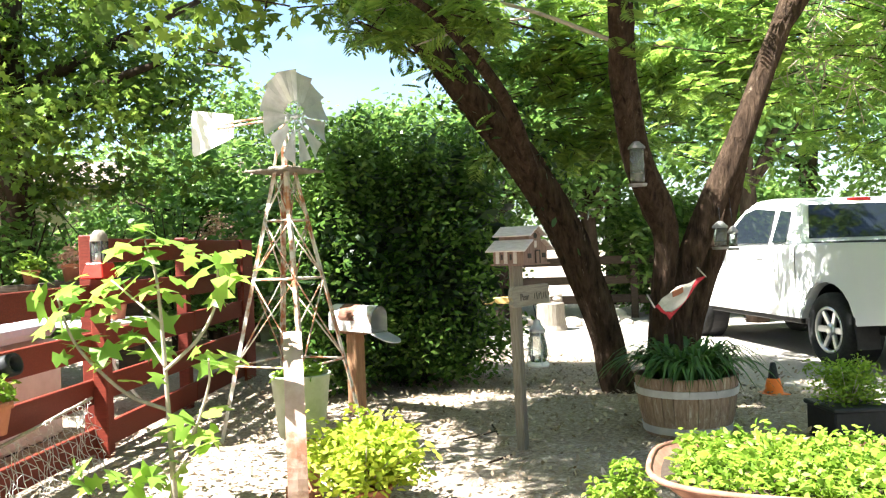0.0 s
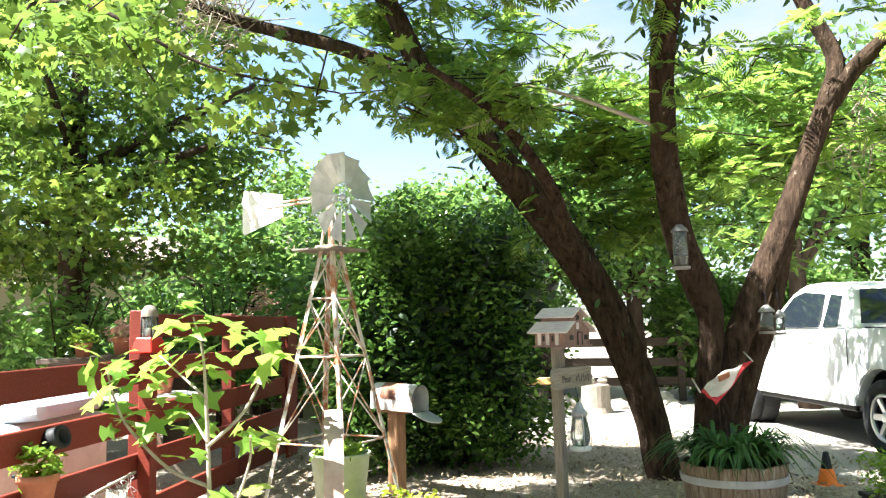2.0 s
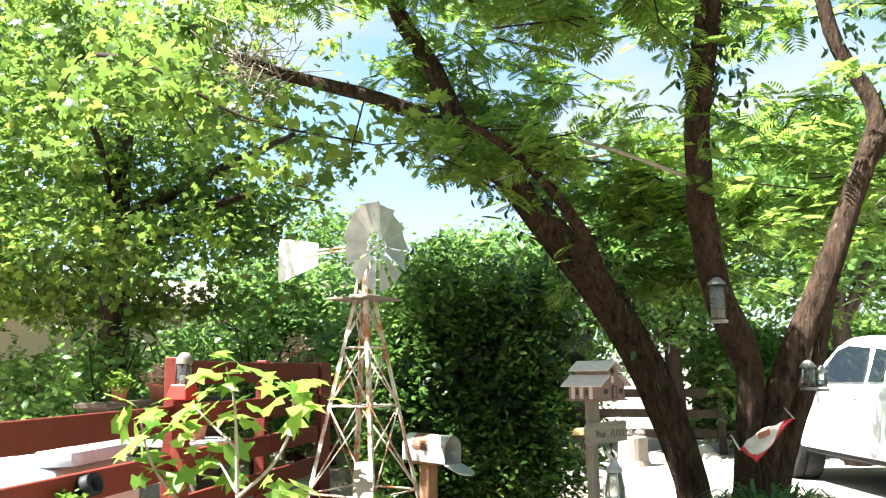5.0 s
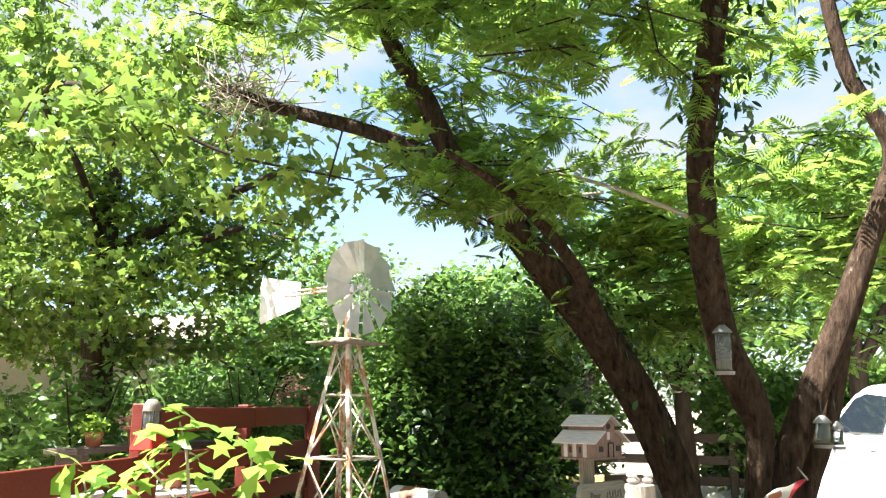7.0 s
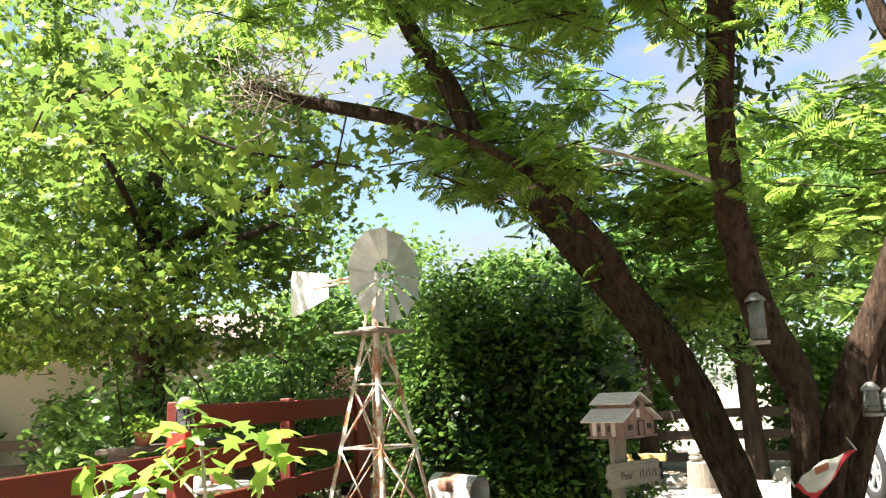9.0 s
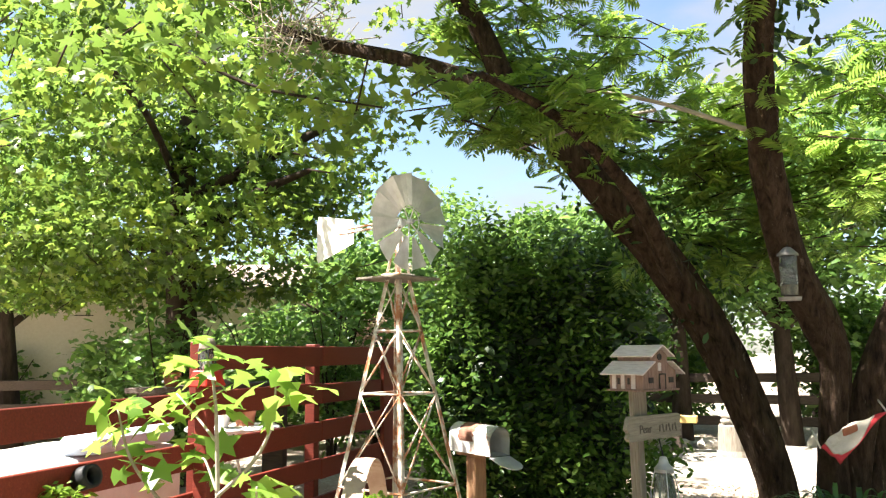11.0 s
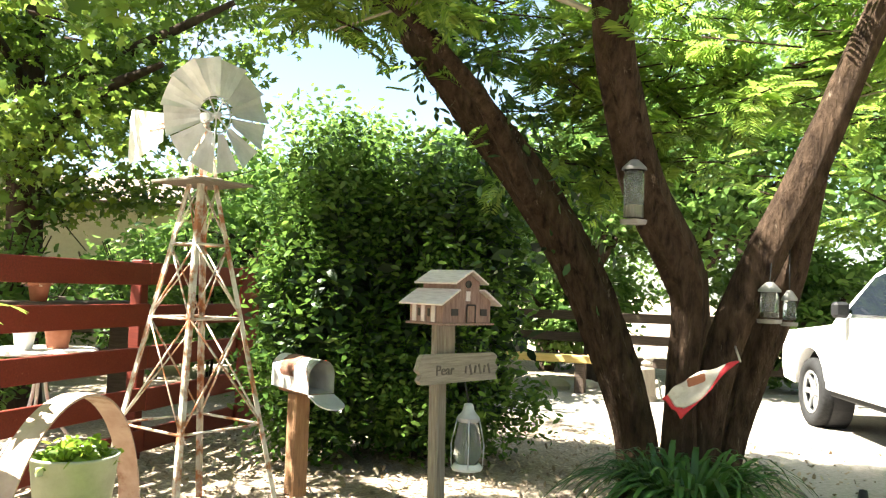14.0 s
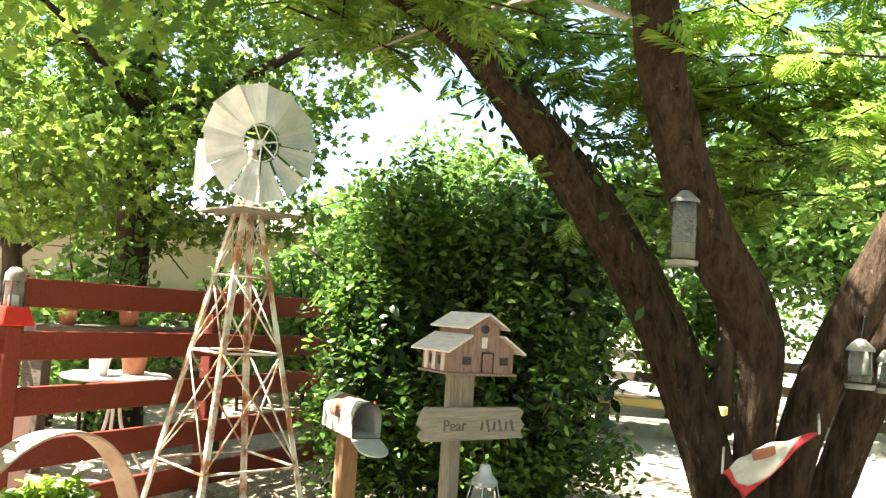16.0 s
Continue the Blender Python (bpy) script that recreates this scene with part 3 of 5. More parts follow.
def birdhouse_post():
    px, py = -0.47, 5.55
    base = thing("birdhouse_post", pose(px, py, 0, 0, -1.2, YAW_BH), "grey weathered timber post", "post")
    part("post", b_box(0.064, 0.066, 1.12, (0, -0.012, 0.50), bevel=0.008), M_GREYWOOD, base)
    part("upper_board", b_box(0.035, 0.135, 0.26, (0.0, 0.02, 1.13), bevel=0.006), M_GREYWOOD, base)
    sign = thing("sign_board", pose(px, py, 0, 0, 0, YAW_BH), "long grey weathered wooden sign board with ragged ends and painted word", "sign")
    bm = bmesh.new()
    pts = [(-0.27, 0.0), (-0.25, 0.055), (-0.235, 0.07), (0.235, 0.068), (0.262, 0.05), (0.245, 0.02), (0.27, -0.005), (0.25, -0.03), (0.262, -0.062), (-0.24, -0.066), (-0.262, -0.045), (-0.245, -0.02)]
    vs = [bm.verts.new((0.0, y, z)) for y, z in pts]
    fc = bm.faces.new(vs)
    geo = bmesh.ops.extrude_face_region(bm, geom=[fc])
    bmesh.ops.translate(bm, vec=(0.03, 0, 0), verts=[v for v in geo["geom"] if isinstance(v, bmesh.types.BMVert)])
    board = part("board", bm, M_SIGNWOOD, sign)
    board.matrix_local = pose(0.052, 0.03, 1.04)
    cu = bpy.data.curves.new("word", "FONT")
    cu.body, cu.size, cu.align_x, cu.align_y, cu.extrude = "Pear", 0.066, "LEFT", "CENTER", 0.002
    tmp = new("word", cu)
    dg = bpy.context.evaluated_depsgraph_get()
    me = bpy.data.meshes.new_from_object(tmp.evaluated_get(dg))
    bpy.data.objects.remove(tmp)
    me.materials.clear()
    me.materials.append(M_FADEDINK)
    word = new("lettering", me)
    word.parent = sign
    word.matrix_local = pose(0.0845, -0.13, 1.035, 90, 0, 90)
    word["label"] = "dark painted letters"
    for k in range(6):
        part("letter_stroke", b_box(0.004, 0.010, 0.035 + 0.014 * (k % 2), (0.0835, 0.07 + 0.032 * k, 1.033), (18 if k % 2 else -8, 0, 0), 0), M_FADEDINK, sign)

    bh = thing("birdhouse", pose(px + 0.02, py + 0.02, 1.255, 0, 0, YAW_BH - 3) @ Matrix.Scale(0.9, 4), "barn-shaped wooden birdhouse with faded pink walls and two-step roof", "birdhouse")
    # front is +x, 0.34 wide along y; length 0.30 along x
    prof = [(-0.17, 0.0), (0.17, 0.0), (0.17, 0.112), (0.085, 0.165), (0.085, 0.212), (0.0, 0.262), (-0.085, 0.212), (-0.085, 0.165), (-0.17, 0.112)]
    bm = b_poly(prof, 0.26, 0.0025)
    part("body", bm, M_PINKWOOD, bh).matrix_local = pose(0, 0, 0, 0, 0, 90)
    part("floor_board", b_box(0.29, 0.37, 0.012, (0, 0, -0.006), bevel=0.002), M_PINKWOOD, bh)

    def slab(y0, z0, y1, z1, ln, name, th=0.010):
        mid = ((y0 + y1) / 2, (z0 + z1) / 2)
        w = math.hypot(y1 - y0, z1 - z0)
        part(name, b_box(ln, w, th, (0.0, mid[0], mid[1] + th / 2), (math.degrees(math.atan2(z1 - z0, y1 - y0)), 0, 0), 0.002), M_SHINGLE, bh)

    for s in (1, -1):
        slab(s * 0.215, 0.086, s * 0.086, 0.166, 0.34, "lower_roof")
        slab(s * 0.118, 0.196, s * 0.0, 0.266, 0.33, "upper_roof")
    hole = part("entry_hole", b_lathe([(0.020, 0.0), (0.020, 0.006), (0.014, 0.006), (0.014, 0.001), (0.001, 0.001)], 18), M_INK, bh, "round dark entry hole")
    hole.matrix_local = pose(0.131, 0.0, 0.200, 0, 90, 0)
    d = part("door", b_box(0.008, 0.055, 0.085, (0.133, 0.02, 0.047), bevel=0.002), M_PINKWOOD, bh)
    bars("door_frame", [((0.138, -0.01, 0), (0.138, -0.01, 0.092)), ((0.138, 0.05, 0), (0.138, 0.05, 0.092)), ((0.138, -0.01, 0.092), (0.138, 0.05, 0.092))], 0.004, M_INK, d, 4)
    for y in (-0.09, 0.115):
        part("window", b_box(0.008, 0.045, 0.035, (0.132, y, 0.055), bevel=0.001), M_INK, bh, "dark painted window")
    part("perch", b_box(0.006, 0.03, 0.05, (0.132, 0.0, 0.138), bevel=0.001), M_SHINGLE, bh)
    for x in (-0.09, -0.02, 0.06):
        part("batten", b_box(0.03, 0.008, 0.085, (x, -0.172, 0.045), bevel=0.001), M_SHINGLE, bh)
    for x in (-0.055, 0.022):
        part("slot", b_box(0.016, 0.006, 0.04, (x, -0.171, 0.05), bevel=0.001), M_INK, bh, "dark opening")

    lan = thing("hanging_lantern", pose(-0.36, 5.62, 0.56), "white glass hanging lantern in a wire guard", "lantern")
    part("globe", b_lathe([(0.001, 0.03), (0.05, 0.03), (0.066, 0.07), (0.064, 0.13), (0.05, 0.20), (0.045, 0.23), (0.001, 0.235)], 24), M_JAR, lan, smooth=True)
    part("base", b_lathe([(0.001, 0.0), (0.07, 0.0), (0.075, 0.012), (0.06, 0.03), (0.001, 0.032)], 24), M_WHITE, lan, "white enamelled base")
    part("cap", b_lathe([(0.05, 0.225), (0.055, 0.245), (0.03, 0.275), (0.02, 0.31), (0.001, 0.315)], 20), M_HOOP, lan, "dull metal cap")
    for k in range(4):
        a = k * math.pi / 2 + 0.4
        ca, sa = math.cos(a), math.sin(a)
        bars("guard_wire", [((0.074 * ca, 0.074 * sa, 0.01), (0.078 * ca, 0.078 * sa, 0.12)), ((0.078 * ca, 0.078 * sa, 0.12), (0.052 * ca, 0.052 * sa, 0.24))], 0.003, M_ALLOY, lan, 5)
    bars("hook", [((0, 0, 0.31), (-0.02, -0.02, 0.43))], 0.004, M_BLACK, lan, 5)


birdhouse_post()


# ---- mailbox ----
def mailbox():
    post = thing("mailbox_post", pose(-1.95, 6.74, 0, 0, 0, -30), "short square brown timber post", "post")
    part("post", b_box(0.115, 0.115, 0.80, (0, 0, 0.29), bevel=0.01), M_POST, post)
    part("shelf", b_box(0.34, 0.13, 0.022, (0.0, 0, 0.701), bevel=0.003), M_POST, post)
    mb = thing("mailbox", pose(-1.92, 6.72, 0.716, 0, 1.0, -30), "white rural mailbox with rust band, its door hanging open", "mailbox")
    L, w, h0, R = 0.50, 0.19, 0.12, 0.095
    bm = bmesh.new()
    outline = [(-w / 2, 0), (-w / 2, h0)] + [(-R * math.cos(a), h0 + R * math.sin(a)) for a in (math.pi * k / 14 for k in range(1, 14))] + [(w / 2, h0), (w / 2, 0)]
    for inner, flip in ((0.0, 1), (0.006, -1)):
        rows = []
        for x in (-L / 2 + inner, -L / 6, L / 6, L / 2):
            s = 1 - inner / 0.1
            rows.append([bm.verts.new((x, y * s, max(z * s, inner))) for y, z in outline])
        for p, q in zip(rows, rows[1:]):
            for i in range(len(outline)):
                bm.faces.new((p[i], p[(i + 1) % len(outline)], q[(i + 1) % len(outline)], q[i]))
        bm.faces.new(rows[0])
    part("shell", bm, M_MAILBOX, mb)
    bm = bmesh.new()
    vs = [bm.verts.new((0, y, z)) for y, z in outline]
    fc = bm.faces.new(vs)
    geo = bmesh.ops.extrude_face_region(bm, geom=[fc])
    bmesh.ops.translate(bm, vec=(0.008, 0, 0), verts=[v for v in geo["geom"] if isinstance(v, bmesh.types.BMVert)])
    door = part("door", bm, M_TIN, mb, "bare metal door hanging open")
    door.matrix_local = pose(L / 2, 0, -0.004, 0, 108, 0)
    bm = bmesh.new()
    arc = [(-(R + 0.003) * math.cos(t), h0 + (R + 0.003) * math.sin(t)) for t in (math.pi * k / 16 for k in range(0, 17))]
    arc = [(-w / 2 - 0.003, h0 - 0.03)] + arc + [(w / 2 + 0.003, h0 - 0.03)]
    rows = [[bm.verts.new((x + 0.012 * math.sin(3.1 * n + x * 40), y, z)) for n, (y, z) in enumerate(arc)] for x in (-0.13, -0.03, 0.05)]
    for p, q in zip(rows, rows[1:]):
        for i in range(len(arc) - 1):
            bm.faces.new((p[i], p[i + 1], q[i + 1], q[i]))
    geo = bmesh.ops.extrude_face_region(bm, geom=list(bm.faces))
    bmesh.ops.translate(bm, vec=(0, 0, 0.002), verts=[v for v in geo["geom"] if isinstance(v, bmesh.types.BMVert)])
    part("rust_band", bm, M_RUST, mb, "brown rust band")
    fl = part("flag", b_box(0.02, 0.006, 0.14, (0.12, w / 2 + 0.006, 0.13), (0, 0, 0), 0.002), M_REDPAINT, mb, "small red flag")


mailbox()


# ---- wheel rim, pail and pots ----
def rim_and_pail():
    R, w, th = 0.66, 0.10, 0.010
    bm = bmesh.new()
    n = 72
    loops = []
    for k in range(n):
        a = 2 * math.pi * k / n
        c, s = math.cos(a), math.sin(a)
        loops.append([bm.verts.new((r * c, y, r * s)) for r, y in ((R, -w / 2), (R + 0.004, 0), (R, w / 2), (R - th, w / 2), (R - th, -w / 2))])
    for p, q in zip(loops, loops[1:] + loops[:1]):
        for i in range(5):
            bm.faces.new((p[i], p[(i + 1) % 5], q[(i + 1) % 5], q[i]))
    rim = part("wheel_rim", bm, M_RIM, smooth=False)
    ang = math.degrees(math.atan2(0.94, -0.35))
    rim.matrix_world = pose(-1.67, 4.50, 0.27, 0, 0, ang)
    tagged(rim, "large rusty iron wheel rim standing upright, half sunk", "wheel rim")
    prop = thing("upturned_pot", pose(-1.62, 4.47, 0.005), "upturned terracotta pot under a pail", "pot")
    part("body", b_lathe([(0.001, 0.345), (0.07, 0.345), (0.075, 0.33), (0.095, 0.06), (0.105, 0.06), (0.105, 0.0), (0.001, 0.0)], 28), M_TERRA, prop, smooth=True)
    pail = thing("pail", pose(-1.62, 4.47, 0.352), "sage-green painted tin pail planted with small green leaves", "pail")
    part("body", b_lathe([(0.001, 0.0), (0.122, 0.0), (0.128, 0.006), (0.165, 0.335), (0.172, 0.34), (0.172, 0.350), (0.162, 0.350), (0.158, 0.335), (0.148, 0.25)], 36), M_BUCKET, pail, smooth=True)
    part("soil", b_lathe([(0.150, 0.29), (0.08, 0.305), (0.001, 0.31)], 24), M_SOIL, pail)
    for s in (1, -1):
        part("lug", b_box(0.012, 0.04, 0.035, (0, s * 0.17, 0.31), bevel=0.003), M_BUCKET, pail)
    pts = clumps((0, 0, 0.345), (0.15, 0.15, 0.04), 70, 9, 0.03, 5, 0.1, 0.6)
    scatter("leaves", pts, 0.05, LEAF_OVAL, L_LIME, pail, 6, 0.1, 0.5)


rim_and_pail()


def potted(name, at, r_pot, h_pot, mat_pot, spread, height, leaf, size, count, seed, label, shape=LEAF_OVAL, square=False):
    p = thing(name, pose(*at), label, "potted plant")
    if square:
        part("pot", b_box(2 * r_pot, 2 * r_pot, h_pot, (0, 0, h_pot / 2), (0, 0, 12), 0.012), mat_pot, p)
        part("rim", b_box(2 * r_pot + 0.03, 2 * r_pot + 0.03, 0.03, (0, 0, h_pot - 0.012), (0, 0, 12), 0.008), mat_pot, p)
    else:
        part("pot", b_lathe([(0.001, 0), (r_pot * 0.72, 0), (r_pot * 0.95, h_pot * 0.85), (r_pot, h_pot * 0.86), (r_pot, h_pot), (r_pot * 0.9, h_pot), (r_pot * 0.86, h_pot * 0.88), (0.001, h_pot * 0.9)], 28), mat_pot, p, smooth=True)
    pts = clumps((0, 0, h_pot + height * 0.45), (spread, spread, height * 0.55), count // 12, 12, spread * 0.13, seed, 0.25, 0.8)
    pts = pts[pts[:, 2] > h_pot * 0.75]
    scatter("leaves", pts, size, shape, leaf, p, seed + 1, 0.05, 0.35)
    stems = [((0, 0, h_pot * 0.9), tuple(q)) for q in pts[::max(1, len(pts) // 40)]]
    bars("stem_mass", stems, 0.003, M_TWIG, p, 4)
    return p


potted("golden_shrub", (-1.20, 4.22, 0.0), 0.15, 0.15, M_TERRA, 0.32, 0.36, L_GOLD, 0.055, 3000, 11, "bright golden-green shrub in a low pot", LEAF_OVAL)
potted("boxed_plant", (1.62, 5.75, 0.02), 0.19, 0.26, M_BLACK, 0.23, 0.28, L_LIME, 0.035, 2200, 15, "fine-leaved green plant in a square dark planter", LEAF_OVAL, True)
potted("lime_tuft", (0.13, 3.95, 0.0), 0.11, 0.10, M_TERRA, 0.17, 0.24, L_LIME, 0.04, 1000, 17, "low tuft of lime-green leaves in a small pot", LEAF_OVAL)


# ---- wheelbarrow planter ----
def wheelbarrow():
    wb = thing("wheelbarrow", pose(0.95, 3.58, 0.0, 0, 0, -8), "old rusty wheelbarrow used as a planter, full of lime-green groundcover", "wheelbarrow")
    n = 40

    def ring(a, b, z, tip=0.0):
        out = []
        for k in range(n):
            t = 2 * math.pi * k / n
            c, s = math.cos(t), math.sin(t)
            e = 0.62
            out.append((a * math.copysign(abs(c) ** e, c), b * math.copysign(abs(s) ** e, s), z + tip * c))
        return out

    bm = bmesh.new()
    rings = [[bm.verts.new(v) for v in ring(a, b, z)] for a, b, z in ((0.42, 0.26, 0.20), (0.48, 0.31, 0.22), (0.72, 0.47, 0.42), (0.735, 0.485, 0.428), (0.72, 0.475, 0.428), (0.47, 0.30, 0.24))]
    for p, q in zip(rings, rings[1:]):
        for i in range(n):
            bm.faces.new((p[i], p[(i + 1) % n], q[(i + 1) % n], q[i]))
    bm.faces.new(rings[0])
    bm.faces.new(rings[-1])
    part("tub", bm, M_RUST, wb)
    edge_pts = [(x, y, z, 0.013) for x, y, z in ring(0.73, 0.48, 0.428)]
    tube("rolled_rim", edge_pts + edge_pts[:1], M_RUST, wb, 8, 2)
    for s in (1, -1):
        tube("handle", [(0.60, s * 0.16, 0.18, 0.016), (0.0, s * 0.24, 0.215, 0.016), (-0.40, s * 0.27, 0.22, 0.016)], M_RUST, wb, 8, 5)
        tube("leg", [(-0.30, s * 0.25, 0.22, 0.012), (-0.42, s * 0.29, 0.02, 0.012), (-0.30, s * 0.29, 0.01, 0.012), (-0.10, s * 0.25, 0.21, 0.012)], M_RUST, wb, 8, 5)
    wheel = part("wheel", b_lathe([(0.10, -0.03), (0.17, -0.035), (0.19, 0.0), (0.17, 0.035), (0.10, 0.03), (0.10, -0.03)], 28), M_TYRE, wb, "small black wheel", smooth=True)
    wheel.matrix_local = pose(0.86, 0, 0.19, 90, 0, 0)
    bm = bmesh.new()
    rs = [[bm.verts.new(v) for v in ring(a, b, z)] for a, b, z in ((0.69, 0.45, 0.40), (0.35, 0.2, 0.42))]
    for p, q in zip(rs, rs[1:]):
        for i in range(n):
            bm.faces.new((p[i], p[(i + 1) % n], q[(i + 1) % n], q[i]))
    bm.faces.new(rs[-1])
    part("soil", bm, M_SOIL, wb)
    rng = np.random.default_rng(21)
    pts = np.stack([rng.uniform(-0.62, 0.70, 7000), rng.uniform(-0.44, 0.42, 7000), rng.uniform(0, 1, 7000)], -1)
    keep = (np.abs(pts[:, 0] / 0.68) ** 3 + np.abs(pts[:, 1] / 0.44) ** 3) < 1
    pts = pts[keep]
    bumpy = 0.05 * np.sin(pts[:, 0] * 17) * np.cos(pts[:, 1] * 19) + 0.03 * np.sin(pts[:, 0] * 41 + pts[:, 1] * 33)
    pts[:, 2] = 0.41 + pts[:, 2] * (0.07 + bumpy)
    scatter("groundcover", pts, 0.042, LEAF_OVAL, L_LIME, wb, 22, -0.1, 0.45)


wheelbarrow()


# ---- half barrel with strap-leaved lilies ----
def barrel():
    bx, by = 0.62, 5.86
    bz = lift(bx, by) - 0.005
    b = thing("half_barrel", pose(bx, by, bz), "weathered oak half-barrel planter with metal bands", "planter")
    n = 26
    for k in range(n):
        a0, a1 = 2 * math.pi * k / n + 0.006, 2 * math.pi * (k + 1) / n - 0.006
        bm = bmesh.new()
        rows = []
        top = 0.40 + 0.006 * math.sin(k * 2.3)
        for r, z in ((0.275, 0.0), (0.315, 0.16), (0.345, top)):
            rows.append([bm.verts.new((q * math.cos(a), q * math.sin(a), z)) for q, a in ((r, a0), (r, a1), (r - 0.028, a1), (r - 0.028, a0))])
        for p, q in zip(rows, rows[1:]):
            for i in range(4):
                bm.faces.new((p[i], p[(i + 1) % 4], q[(i + 1) % 4], q[i]))
        bm.faces.new(rows[0]), bm.faces.new(rows[-1])
        part("stave", bm, M_STAVE, b)
    for z, r in ((0.05, 0.290), (0.30, 0.336)):
        part("band", b_lathe([(r + 0.002, z - 0.024), (r + 0.010, z + 0.024), (r - 0.001, z + 0.024), (r - 0.006, z - 0.024), (r + 0.002, z - 0.024)], 52), M_HOOP, b, "grey metal band")
    part("soil", b_lathe([(0.318, 0.34), (0.2, 0.36), (0.001, 0.37)], 30), M_SOIL, b)
    lily = thing("strap_leaf_lily", pose(bx, by, bz + 0.36), "clump of dark green arching strap leaves in a barrel", "plant")
    rng = np.random.default_rng(8)
    vs, ts, k = [], [], 0
    for i in range(300):
        a, r0 = rng.uniform(0, 2 * np.pi), 0.24 * math.sqrt(rng.uniform(0, 1))
        a2 = a + rng.normal(0, 0.5)
        o = np.array([r0 * math.cos(a), r0 * math.sin(a), 0])
        d = np.array([math.cos(a2), math.sin(a2), 0])
        side = np.array([-d[1], d[0], 0])
        ln, lean, w = rng.uniform(0.34, 0.66), rng.uniform(0.25, 0.95), rng.uniform(0.010, 0.018)
        rows = []
        for s in np.linspace(0, 1, 7):
            c = o + d * ln * lean * (s ** 1.2) + np.array([0, 0, ln * (1.05 * s - (0.55 + 0.55 * lean) * s ** 2.3)])
            ww = w * (1 - s ** 3)
            rows += [c - side * ww, c + np.array([0, 0, -0.25 * ww]), c + side * ww]
        if i < 110:
            loc = []
            for s in range(6):
                for c in (0, 1):
                    p = s * 3 + c
                    loc += [(p, p + 1, p + 4), (p, p + 4, p + 3)]
            tri_soup("leaf", np.array(rows), np.array(loc), L_STRAP, lily)
            continue
        vs += rows
        for s in range(6):
            for c in (0, 1):
                p = k + s * 3 + c
                ts += [(p, p + 1, p + 4), (p, p + 4, p + 3)]
        k += 21
    tri_soup("leaf_mass", np.array(vs), np.array(ts), L_STRAP, lily)["kind"] = "stuff"
    return b


barrel()


def cone():
    c = thing("garden_cone", pose(1.50, 7.42, 0.02), "small orange plastic cone with a dark top", "cone")
    part("base", b_box(0.20, 0.20, 0.02, (0, 0, 0.02), (0, 0, 20), 0.006), M_ORANGE, c)
    part("body", b_lathe([(0.08, 0.03), (0.052, 0.15), (0.045, 0.155)], 24), M_ORANGE, c, smooth=True)
    part("top", b_lathe([(0.045, 0.155), (0.022, 0.285), (0.001, 0.29)], 20), M_BLACK, c, "dark top", smooth=True)


cone()


